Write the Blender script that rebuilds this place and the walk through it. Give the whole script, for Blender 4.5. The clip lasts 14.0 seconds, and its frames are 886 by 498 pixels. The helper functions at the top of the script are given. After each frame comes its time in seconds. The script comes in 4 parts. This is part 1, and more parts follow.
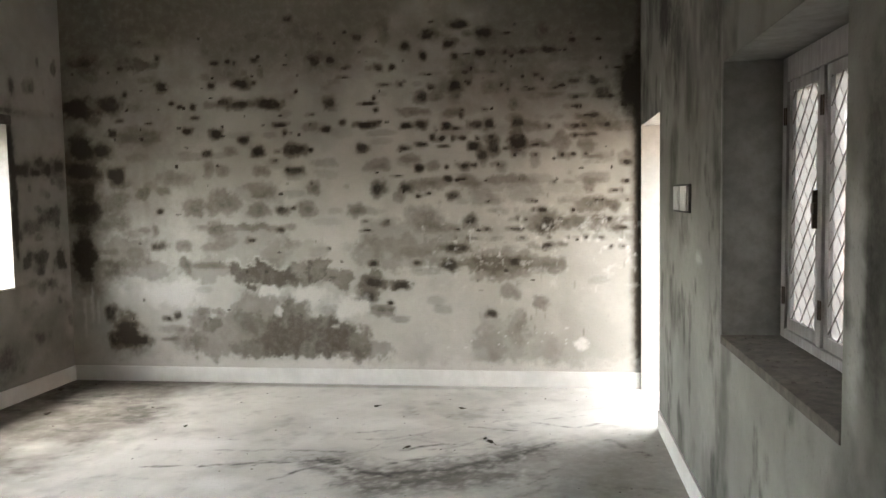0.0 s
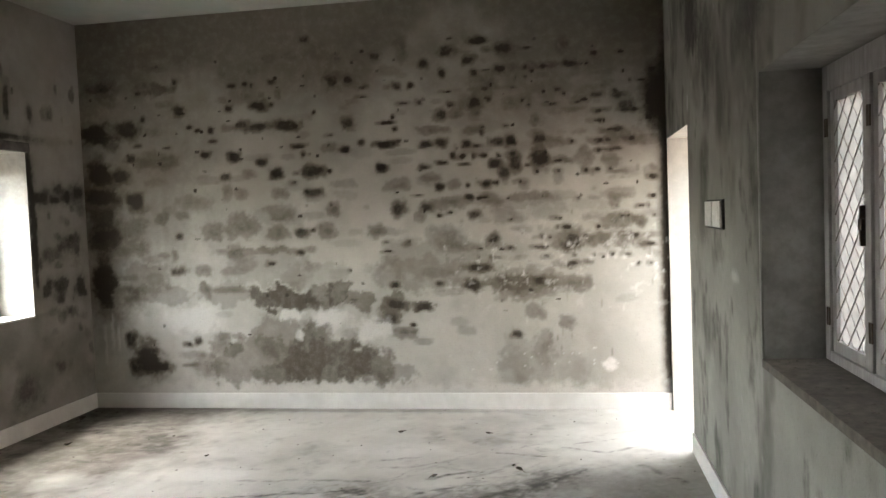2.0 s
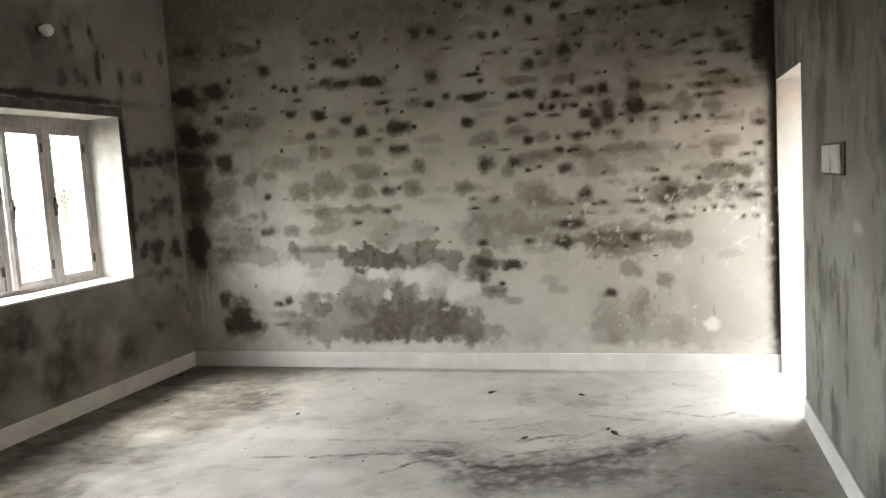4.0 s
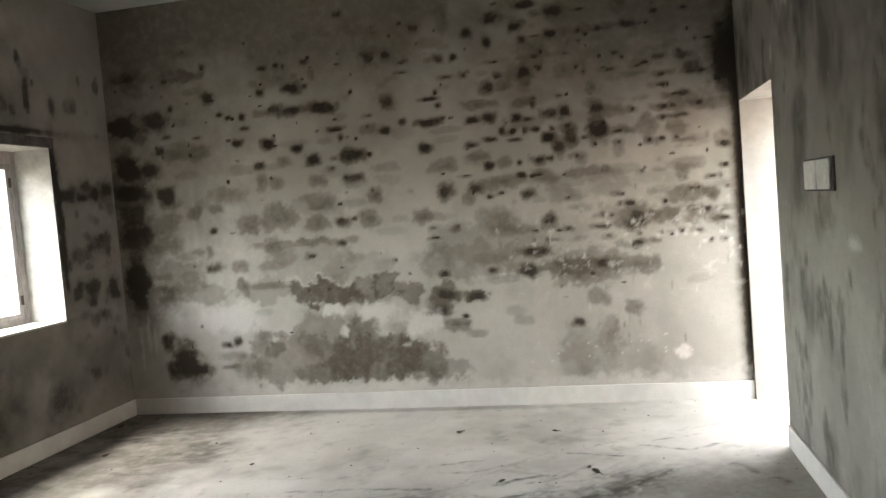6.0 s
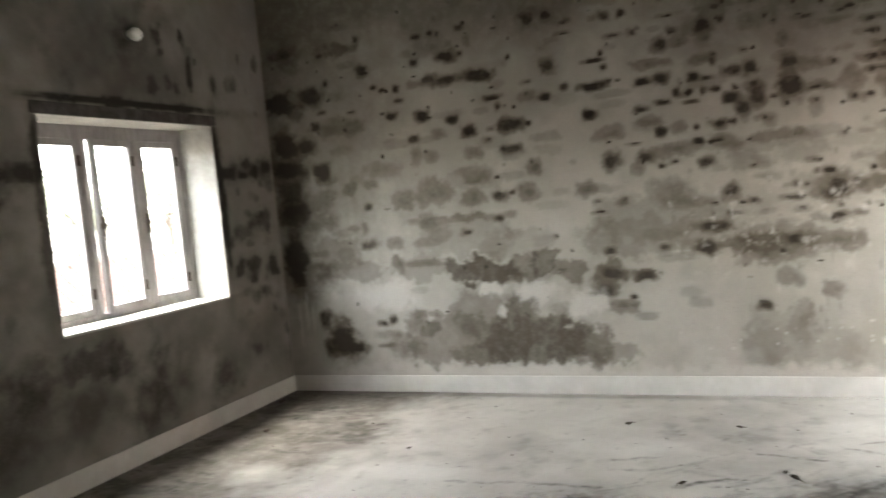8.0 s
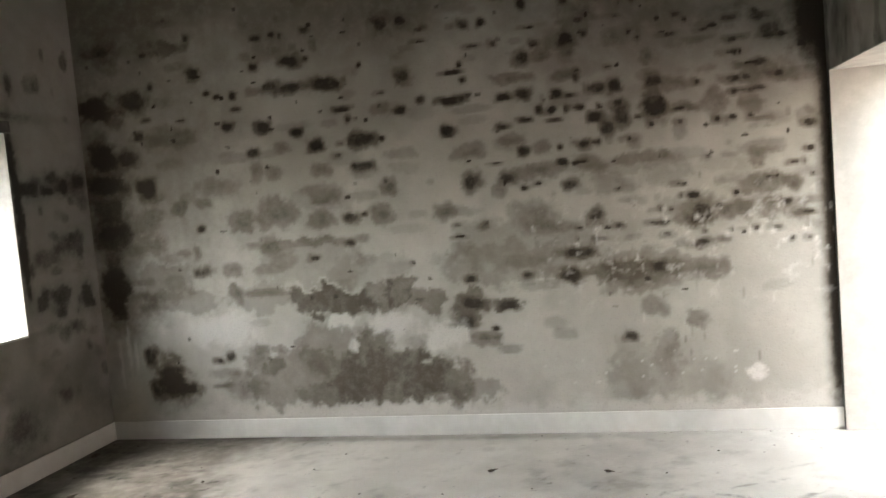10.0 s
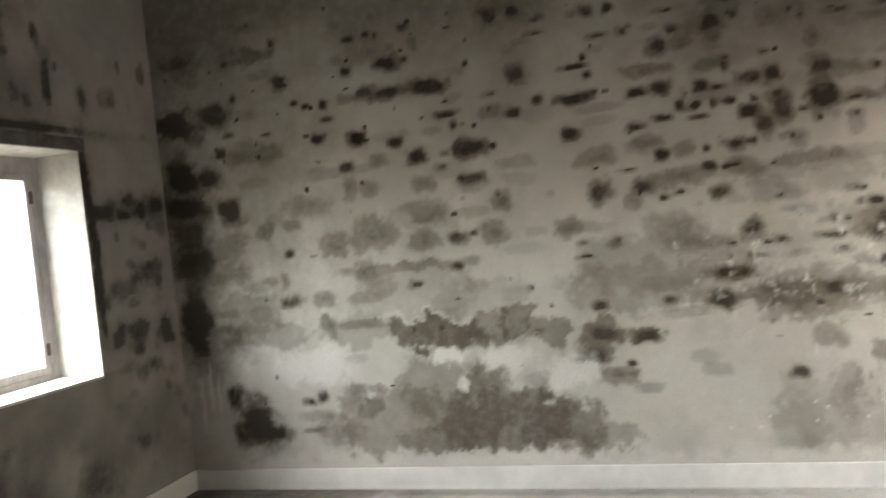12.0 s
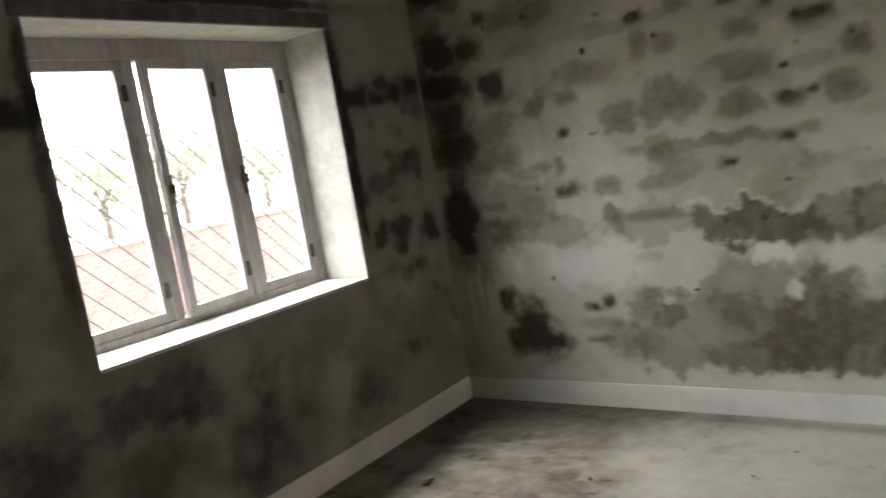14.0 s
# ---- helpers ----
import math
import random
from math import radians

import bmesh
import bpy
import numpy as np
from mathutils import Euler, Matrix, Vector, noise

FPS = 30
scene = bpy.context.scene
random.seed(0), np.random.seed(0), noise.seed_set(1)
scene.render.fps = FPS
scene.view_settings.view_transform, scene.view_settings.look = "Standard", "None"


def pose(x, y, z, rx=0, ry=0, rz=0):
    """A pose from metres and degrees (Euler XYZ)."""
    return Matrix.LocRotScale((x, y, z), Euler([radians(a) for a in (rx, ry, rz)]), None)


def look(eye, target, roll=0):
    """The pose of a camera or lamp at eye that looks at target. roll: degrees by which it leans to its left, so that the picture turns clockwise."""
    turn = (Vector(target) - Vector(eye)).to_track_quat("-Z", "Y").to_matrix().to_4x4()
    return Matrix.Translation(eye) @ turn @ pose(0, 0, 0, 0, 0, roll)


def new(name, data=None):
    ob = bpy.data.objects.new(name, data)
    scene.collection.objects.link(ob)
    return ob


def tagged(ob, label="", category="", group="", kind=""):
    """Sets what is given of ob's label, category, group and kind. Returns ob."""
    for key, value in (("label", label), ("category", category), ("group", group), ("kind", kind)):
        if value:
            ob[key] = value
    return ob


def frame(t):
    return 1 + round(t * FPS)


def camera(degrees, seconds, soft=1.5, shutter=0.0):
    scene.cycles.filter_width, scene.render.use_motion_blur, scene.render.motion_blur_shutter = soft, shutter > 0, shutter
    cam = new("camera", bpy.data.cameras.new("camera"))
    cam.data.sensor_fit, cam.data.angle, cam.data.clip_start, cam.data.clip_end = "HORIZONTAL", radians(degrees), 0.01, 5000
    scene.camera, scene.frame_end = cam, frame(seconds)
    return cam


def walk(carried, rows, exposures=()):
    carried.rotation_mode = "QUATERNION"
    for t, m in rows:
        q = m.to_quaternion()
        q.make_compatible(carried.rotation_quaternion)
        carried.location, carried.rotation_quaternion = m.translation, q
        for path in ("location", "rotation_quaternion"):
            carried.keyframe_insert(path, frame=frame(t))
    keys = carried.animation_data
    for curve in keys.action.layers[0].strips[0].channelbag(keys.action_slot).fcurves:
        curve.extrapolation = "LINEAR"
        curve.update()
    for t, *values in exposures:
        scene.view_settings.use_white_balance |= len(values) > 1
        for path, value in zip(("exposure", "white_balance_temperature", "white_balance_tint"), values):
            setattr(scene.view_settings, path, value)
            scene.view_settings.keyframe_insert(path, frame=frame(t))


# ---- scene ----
cam = camera(59.7, 14.0, 1.4, 0.3)
PATH = [
    (0, (-0.564, -0.278, 1.575), (-0.835, 1.698, 1.438), -1.0),
    (0.5, (-0.588, -0.293, 1.585), (-0.889, 1.681, 1.471), -2.7),
    (1, (-0.623, -0.287, 1.596), (-0.979, 1.678, 1.476), -2.6),
    (1.5, (-0.623, -0.274, 1.58), (-0.966, 1.691, 1.44), -2.7),
    (2, (-0.597, -0.151, 1.605), (-0.92, 1.821, 1.509), -2.2),
    (2.5, (-0.574, -0.066, 1.608), (-0.982, 1.89, 1.508), -2.6),
    (3, (-0.584, 0.007, 1.594), (-1.059, 1.945, 1.455), -3.5),
    (3.5, (-0.592, 0.018, 1.593), (-1.123, 1.941, 1.449), -3.6),
    (4, (-0.609, 0.035, 1.571), (-1.166, 1.946, 1.383), -3.5),
    (4.2, (-0.621, 0.056, 1.57), (-1.133, 1.983, 1.421), -3.5),
    (6.3, (-0.898, 0.288, 1.529), (-1.308, 2.242, 1.42), -4.6),
    (6.5, (-0.946, 0.298, 1.529), (-1.455, 2.227, 1.391), -4.6),
    (7, (-0.92, 0.488, 1.512), (-1.745, 2.303, 1.353), -6.5),
    (7.5, (-0.962, 0.543, 1.508), (-1.887, 2.313, 1.395), -7.0),
    (8, (-0.984, 0.587, 1.505), (-1.763, 2.424, 1.372), -5.4),
    (8.2, (-1.008, 0.617, 1.527), (-1.646, 2.506, 1.371), -4.6),
    (10.3, (-1.118, 1.166, 1.572), (-1.462, 3.133, 1.444), -5.0),
    (10.5, (-1.231, 1.182, 1.564), (-1.431, 3.171, 1.498), -4.2),
    (11, (-1.396, 1.323, 1.641), (-1.364, 3.318, 1.772), -4.9),
    (11.5, (-1.507, 1.441, 1.615), (-1.728, 3.428, 1.675), -5.7),
    (12, (-1.558, 1.687, 1.525), (-2.146, 3.598, 1.478), -6.1),
    (12.5, (-1.583, 1.804, 1.506), (-2.326, 3.652, 1.331), -7.1),
    (13, (-1.709, 1.938, 1.477), (-2.502, 3.758, 1.238), -7.6),
    (13.5, (-1.822, 2.126, 1.478), (-2.733, 3.885, 1.203), -9.1),
    (14, (-2.026, 2.353, 1.494), (-3.221, 3.937, 1.245), -9.6),
]
EXPOSURES = [(0, 5.52, 6800, 7), (6.5, 5.42, 6800, 7), (8, 5.37, 6800, 7), (10.5, 5.27, 6850, 7), (11, 5.40, 6900, 9), (11.5, 5.50, 6850, 7), (12, 5.60, 6800, 7), (13, 5.22, 6800, 7), (13.5, 5.17, 6800, 7), (14, 4.77, 6800, 7)]
SUN = 0.06
walk(cam, [(t, look(eye, target, roll)) for t, eye, target, roll in PATH], EXPOSURES)

# ---- world, sun, large lights ----
world = bpy.data.worlds.new("sky")
scene.world = world
world.use_nodes = True
wn = world.node_tree.nodes
sky = wn.new("ShaderNodeTexSky")
sky.sky_type = "NISHITA"
sky.sun_disc = False
sky.sun_elevation = radians(62)
sky.sun_rotation = radians(252.5)
sky.dust_density = 2.5
sky.ozone_density = 0.6
wn["Background"].inputs["Strength"].default_value = 0.15
haze = wn.new("ShaderNodeHueSaturation")
haze.inputs["Saturation"].default_value = 0.35
world.node_tree.links.new(sky.outputs[0], haze.inputs["Color"])
world.node_tree.links.new(haze.outputs[0], wn["Background"].inputs["Color"])

sun = new("sun", bpy.data.lights.new("sun", "SUN"))
sun.data.energy, sun.data.angle, sun.data.color = SUN, radians(60), (1.0, 0.97, 0.92)
sun.matrix_world = look((-9.5, -3.0, 18.8), (0, 0, 0))


# ---- measures of the room ----
XL, XR, YB, YF, H = -4.745, 0.16, 6.0, -1.6, 3.33
TL = TR = 0.40
DOOR = (4.93, 5.955, 0.0, 2.1)
WIN_A = (3.78, 5.28, 0.91, 2.19)
WIN_B = (1.56, 3.06, 0.91, 2.19)
WIN_C = (1.74, 3.10, 0.96, 2.11)
GROUND = -0.45
# top of an unseen wall that limits sky light from the east
SKY_BLOCK_TOP = 4.1
EAVES = 0.1


# ---- materials ----
def material(name):
    m = bpy.data.materials.new(name)
    m.use_nodes = True
    return m, m.node_tree.nodes, m.node_tree.links, m.node_tree.nodes["Principled BSDF"]


def noise_node(n, l, coord, scale, detail=6.0, rough=0.6, stretch=None):
    t = n.new("ShaderNodeTexNoise")
    t.inputs["Scale"].default_value, t.inputs["Detail"].default_value, t.inputs["Roughness"].default_value = scale, detail, rough
    if stretch:
        mp = n.new("ShaderNodeMapping")
        mp.inputs["Scale"].default_value = stretch
        l.new(coord, mp.inputs["Vector"])
        coord = mp.outputs[0]
    l.new(coord, t.inputs["Vector"])
    return t.outputs["Fac"]


def ramp(n, l, fac, lo, hi, a=0.0, b=1.0):
    r = n.new("ShaderNodeMapRange")
    r.interpolation_type = "SMOOTHSTEP"
    for k, v in zip(("From Min", "From Max", "To Min", "To Max"), (lo, hi, a, b)):
        r.inputs[k].default_value = v
    l.new(fac, r.inputs["Value"])
    return r.outputs["Result"]


def maths(n, l, op, a, b):
    m = n.new("ShaderNodeMath")
    m.operation = op
    for i, v in enumerate((a, b)):
        if isinstance(v, (int, float)):
            m.inputs[i].default_value = v
        else:
            l.new(v, m.inputs[i])
    return m.outputs[0]


def blend(n, l, fac, a, b):
    m = n.new("ShaderNodeMix")
    m.data_type = "RGBA"
    for i, v in ((0, fac), (6, a), (7, b)):
        if isinstance(v, (int, float)):
            m.inputs[i].default_value = v
        elif isinstance(v, tuple):
            m.inputs[i].default_value = (*v, 1)
        else:
            l.new(v, m.inputs[i])
    return m.outputs[2]


def bump(n, l, bsdf, height, strength, distance):
    b = n.new("ShaderNodeBump")
    b.inputs["Strength"].default_value, b.inputs["Distance"].default_value = strength, distance
    l.new(height, b.inputs["Height"])
    l.new(b.outputs[0], bsdf.inputs["Normal"])


def plaster(name, base, base2, damp, dark, pale, rough=0.92, relief=0.5):
    """Old lime plaster: the mesh's 'stain' layer holds damp and painted shade (green), rot spots (red) and bloom of
    salts (blue).
    """
    m, n, l, p = material(name)
    co = n.new("ShaderNodeTexCoord").outputs["Object"]
    at = n.new("ShaderNodeAttribute")
    at.attribute_name = "stain"
    sp = n.new("ShaderNodeSeparateColor")
    l.new(at.outputs["Color"], sp.inputs[0])
    fine, mid, big = noise_node(n, l, co, 70), noise_node(n, l, co, 14), noise_node(n, l, co, 1.7, 4)
    c = blend(n, l, ramp(n, l, big, 0.3, 0.7), base, base2)
    c = blend(n, l, ramp(n, l, mid, 0.35, 0.75, 0.0, 0.35), c, base2)
    g = maths(n, l, "MULTIPLY", sp.outputs[1], ramp(n, l, mid, 0.2, 0.6, 0.8, 1.0))
    c = blend(n, l, g, c, damp)

    edge = maths(n, l, "ADD", sp.outputs[0], maths(n, l, "MULTIPLY", maths(n, l, "SUBTRACT", maths(n, l, "ADD", fine, mid), 1.0), 0.34))
    r = ramp(n, l, edge, 0.06, 0.85)
    c = blend(n, l, r, c, dark)
    w = maths(n, l, "MULTIPLY", sp.outputs[2], ramp(n, l, fine, 0.25, 0.7, 0.75, 1.0))
    c = blend(n, l, w, c, pale)
    c = blend(n, l, ramp(n, l, fine, 0.25, 0.45, 0.25, 0.0), c, damp)
    l.new(c, p.inputs["Base Color"])
    p.inputs["Roughness"].default_value = rough
    hgt = maths(n, l, "SUBTRACT", maths(n, l, "MULTIPLY", mid, 0.8), maths(n, l, "MULTIPLY", r, 0.5))
    hgt = maths(n, l, "ADD", hgt, maths(n, l, "MULTIPLY", fine, 0.5))
    bump(n, l, p, hgt, relief, 0.006)
    return m


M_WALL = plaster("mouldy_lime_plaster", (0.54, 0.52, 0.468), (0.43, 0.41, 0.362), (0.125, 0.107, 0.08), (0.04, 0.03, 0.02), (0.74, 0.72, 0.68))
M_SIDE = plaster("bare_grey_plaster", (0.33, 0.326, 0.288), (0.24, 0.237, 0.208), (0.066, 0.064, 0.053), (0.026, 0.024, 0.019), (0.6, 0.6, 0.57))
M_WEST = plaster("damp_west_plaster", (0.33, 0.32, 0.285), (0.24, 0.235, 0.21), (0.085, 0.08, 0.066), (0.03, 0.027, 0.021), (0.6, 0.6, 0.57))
M_FLOOR = plaster("dusty_cement_floor", (0.62, 0.60, 0.55), (0.52, 0.50, 0.455), (0.125, 0.112, 0.092), (0.045, 0.04, 0.034), (0.68, 0.66, 0.62), 0.8, 0.35)
M_CEIL = plaster("ceiling_plaster", (0.40, 0.39, 0.36), (0.34, 0.33, 0.305), (0.19, 0.33, 0.30), (0.08, 0.07, 0.06), (0.7, 0.7, 0.67))


def simple(name, a, b, scale, rough, metal=0.0, relief=0.2, stretch=None):
    m, n, l, p = material(name)
    co = n.new("ShaderNodeTexCoord").outputs["Object"]
    f = noise_node(n, l, co, scale, 8, 0.65, stretch)
    g = noise_node(n, l, co, scale * 0.13, 3)
    c = blend(n, l, ramp(n, l, f, 0.3, 0.7), a, b)
    c = blend(n, l, ramp(n, l, g, 0.4, 0.75, 0.0, 0.5), c, tuple(0.6 * v for v in b))
    l.new(c, p.inputs["Base Color"])
    p.inputs["Roughness"].default_value, p.inputs["Metallic"].default_value = rough, metal
    bump(n, l, p, f, relief, 0.003)
    return m


M_SKIRT = simple("cement_skirting", (0.80, 0.79, 0.755), (0.72, 0.71, 0.67), 9, 0.75)
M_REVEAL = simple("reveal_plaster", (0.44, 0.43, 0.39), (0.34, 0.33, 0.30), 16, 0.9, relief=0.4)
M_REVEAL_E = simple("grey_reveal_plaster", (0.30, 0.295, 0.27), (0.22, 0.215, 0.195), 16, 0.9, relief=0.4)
M_SILL = simple("pale_sill_cement", (0.60, 0.59, 0.55), (0.48, 0.47, 0.43), 20, 0.8)
M_DUST = simple("dusty_brown_sill", (0.16, 0.14, 0.118), (0.10, 0.088, 0.074), 24, 0.9)
M_LINTEL = simple("raw_concrete_lintel", (0.13, 0.125, 0.115), (0.06, 0.057, 0.05), 14, 0.9, relief=0.8)
M_WOOD = simple("old_painted_wood", (0.42, 0.40, 0.395), (0.31, 0.29, 0.285), 40, 0.6, relief=0.3, stretch=(1, 1, 0.15))
M_IRON = simple("dark_iron", (0.06, 0.055, 0.05), (0.10, 0.07, 0.05), 60, 0.55, 0.6)
M_WIRE = simple("galvanised_grille", (0.22, 0.21, 0.20), (0.14, 0.12, 0.10), 60, 0.6, 0.3)
M_WHITE = simple("white_plastic", (0.78, 0.78, 0.76), (0.66, 0.66, 0.63), 30, 0.35, relief=0.05)
M_GROOVE = simple("dark_backing", (0.05, 0.05, 0.05), (0.09, 0.085, 0.08), 30, 0.8)
M_TRASH = simple("dry_litter", (0.05, 0.042, 0.033), (0.12, 0.10, 0.075), 50, 0.9)
M_EARTH = simple("dry_earth", (0.12, 0.105, 0.085), (0.09, 0.078, 0.062), 2.0, 0.95)
M_BRICK = simple("red_brick", (0.32, 0.19, 0.155), (0.25, 0.145, 0.115), 20, 0.9)
M_MORTAR = simple("mortar", (0.42, 0.38, 0.33), (0.33, 0.30, 0.26), 20, 0.95)
M_BARK = simple("bark", (0.12, 0.09, 0.06), (0.07, 0.05, 0.035), 30, 0.95, relief=0.8)
M_LEAF = simple("leaf_green", (0.30, 0.32, 0.22), (0.25, 0.27, 0.18), 3, 0.6)


def pane_material(name, dust, tint):
    m, n, l, p = material(name)
    out = n["Material Output"]
    tr, gl, df, tl = (n.new("ShaderNodeBsdf" + k) for k in ("Transparent", "Glossy", "Diffuse", "Translucent"))
    gl.inputs["Roughness"].default_value = 0.05
    df.inputs["Color"].default_value = tl.inputs["Color"].default_value = (*tint, 1)
    clear = n.new("ShaderNodeMixShader")
    clear.inputs[0].default_value = 0.05
    l.new(tr.outputs[0], clear.inputs[1])
    l.new(gl.outputs[0], clear.inputs[2])
    dirt, both = n.new("ShaderNodeMixShader"), n.new("ShaderNodeMixShader")
    dirt.inputs[0].default_value = 0.75
    l.new(df.outputs[0], dirt.inputs[1])
    l.new(tl.outputs[0], dirt.inputs[2])
    co = n.new("ShaderNodeTexCoord").outputs["Object"]
    l.new(ramp(n, l, noise_node(n, l, co, 6), 0.3, 0.7, dust * 0.7, dust), both.inputs[0])
    l.new(clear.outputs[0], both.inputs[1])
    l.new(dirt.outputs[0], both.inputs[2])
    l.new(both.outputs[0], out.inputs["Surface"])
    return m


M_GLASS = pane_material("dusty_glass", 0.015, (0.8, 0.8, 0.78))
M_FROST = pane_material("grimy_glass", 0.93, (0.30, 0.30, 0.29))


# ---- mesh helpers ----
def box(bm, x0, x1, y0, y1, z0, z1, bevel=0.0):
    made = bmesh.ops.create_cube(bm, size=1.0)["verts"]
    for v in made:
        v.co = Vector((x0 + (v.co.x + 0.5) * (x1 - x0), y0 + (v.co.y + 0.5) * (y1 - y0), z0 + (v.co.z + 0.5) * (z1 - z0)))
    if bevel:
        bmesh.ops.bevel(bm, geom=list({e for v in made for e in v.link_edges}), offset=bevel, segments=2, affect="EDGES", profile=0.6)


def rod(bm, a, b, r, sides=8, r2=None):
    a, b = Vector(a), Vector(b)
    turn = (b - a).to_track_quat("Z", "Y").to_matrix().to_4x4()
    bmesh.ops.create_cone(bm, cap_ends=True, segments=sides, radius1=r, radius2=r if r2 is None else r2, depth=(b - a).length, matrix=Matrix.Translation((a + b) / 2) @ turn)


def part(name, bm, mat, parent=None, label="", smooth=False):
    me = bpy.data.meshes.new(name)
    bm.to_mesh(me)
    bm.free()
    me.materials.append(mat)
    if smooth:
        me.polygons.foreach_set("use_smooth", [True] * len(me.polygons))
    ob = new(name, me)
    ob.parent = parent
    return tagged(ob, label=label)


def block(name, mat, parent, x0, x1, y0, y1, z0, z1, bevel=0.0, label=""):
    bm = bmesh.new()
    box(bm, x0, x1, y0, y1, z0, z1, bevel)
    return part(name, bm, mat, parent, label)


def thing(name, label, category, kind="", group="", at=(0, 0, 0)):
    ob = tagged(new(name), label, category, group, kind)
    ob.location = at
    return ob


# ---- stains: fields over a sheet of plaster ----
def value_noise(u, v, cell, seed, cell_v=None):
    """Smooth random field over arrays u, v (metres), lattice of the given cell."""
    g = np.random.default_rng(seed).random((256, 256))
    a, b = u / cell + 40, v / (cell_v or cell) + 40
    i, j = np.floor(a).astype(int), np.floor(b).astype(int)
    s, t = a - i, b - j
    s, t = s * s * (3 - 2 * s), t * t * (3 - 2 * t)
    p = lambda x, y: g[x % 256, y % 256]
    return (p(i, j) * (1 - s) + p(i + 1, j) * s) * (1 - t) + (p(i, j + 1) * (1 - s) + p(i + 1, j + 1) * s) * t


def fractal(u, v, cell, seed, stretch=1.0, octaves=4):
    total, norm = 0.0, 0.0
    for k in range(octaves):
        total = total + value_noise(u, v, cell / 2 ** k, seed + k, cell * stretch / 2 ** k) / 1.6 ** k
        norm += 1 / 1.6 ** k
    return total / norm


class Sheet:
    """A grid of plaster with openings; red rot spots, green damp and shade and blue salts are laid on it, then it
    becomes a mesh.
    """

    def __init__(self, u0, u1, v0, v1, cell, holes=()):
        def cuts(lo, hi, extra):
            marks = sorted({lo, hi, *[e for e in extra if lo < e < hi]})
            out = [np.linspace(a, b, max(1, round((b - a) / cell)), endpoint=False) for a, b in zip(marks, marks[1:])]
            return np.append(np.concatenate(out), hi)
        self.us = cuts(u0, u1, [h[i] for h in holes for i in (0, 1)])
        self.vs = cuts(v0, v1, [h[i] for h in holes for i in (2, 3)])
        self.u, self.v = np.meshgrid(self.us, self.vs, indexing="ij")
        self.holes = holes
        self.red, self.green, self.blue = (np.zeros_like(self.u) for _ in range(3))
        self.warp = [fractal(self.u, self.v, 0.09, s) - 0.5 for s in (11, 23)]
        self.comb = value_noise(self.u, self.v, 0.045, 61, 3.0)
        self.fine = fractal(self.u, self.v, 0.03, 37, octaves=3) - 0.5

    def spot(self, u, v, w, h, depth, layer="red", soft=0.35, wob=1.0, fringe=0.0, power=2.6):
        a = (self.u - u + self.warp[0] * min(w, 0.25) * 0.55 * wob) / (w / 2)
        b = (self.v - v + self.warp[1] * min(h, 0.25) * 0.55 * wob) / (h / 2)
        if fringe:
            b = b + (self.comb - 0.5) * fringe
        d = (np.abs(a) ** power + np.abs(b) ** power) ** (1 / power) + self.fine * 0.28
        f = np.clip((1.0 + soft - d) / (2 * soft), 0, 1)
        f = f * f * (3 - 2 * f) * depth
        old = {"red": self.red, "green": self.green, "blue": self.blue}[layer]
        np.copyto(old, 1 - (1 - old) * (1 - f))

    def mesh(self, name, place):
        nu, nv = len(self.us), len(self.vs)
        verts = [place(a, b) for a in self.us for b in self.vs]
        faces = []
        for i in range(nu - 1):
            cu = (self.us[i] + self.us[i + 1]) / 2
            open_v = [(h[2], h[3]) for h in self.holes if h[0] < cu < h[1]]
            for j in range(nv - 1):
                cv = (self.vs[j] + self.vs[j + 1]) / 2
                if not any(a < cv < b for a, b in open_v):
                    faces.append((i * nv + j, (i + 1) * nv + j, (i + 1) * nv + j + 1, i * nv + j + 1))
        me = bpy.data.meshes.new(name)
        me.from_pydata(verts, [], faces)
        layer = me.color_attributes.new("stain", "FLOAT_COLOR", "POINT")
        rgba = np.stack([self.red, self.green, self.blue, np.ones_like(self.red)], -1).clip(0, 1).astype(np.float32)
        layer.data.foreach_set("color", rgba.ravel())
        return me


def body(bm, axis, inner, outer, u0, u1, z0, z1, holes):
    """The mass of a wall behind its plaster, cut round the openings."""
    us = sorted({u0, u1, *[h[i] for h in holes for i in (0, 1)]})
    for a, b in zip(us, us[1:]):
        stops = [z0]
        for h in sorted(holes, key=lambda k: k[2]):
            if h[0] <= a and b <= h[1]:
                stops += [h[2], h[3]]
        stops.append(z1)
        for lo, hi in zip(stops[::2], stops[1::2]):
            if hi - lo > 1e-4:
                i, o = sorted((inner, outer))
                box(bm, *((i, o, a, b) if axis == "x" else (a, b, i, o)), lo, hi)


# ---- structure ----
back = Sheet(XL, XR, 0.0, H, 0.014)


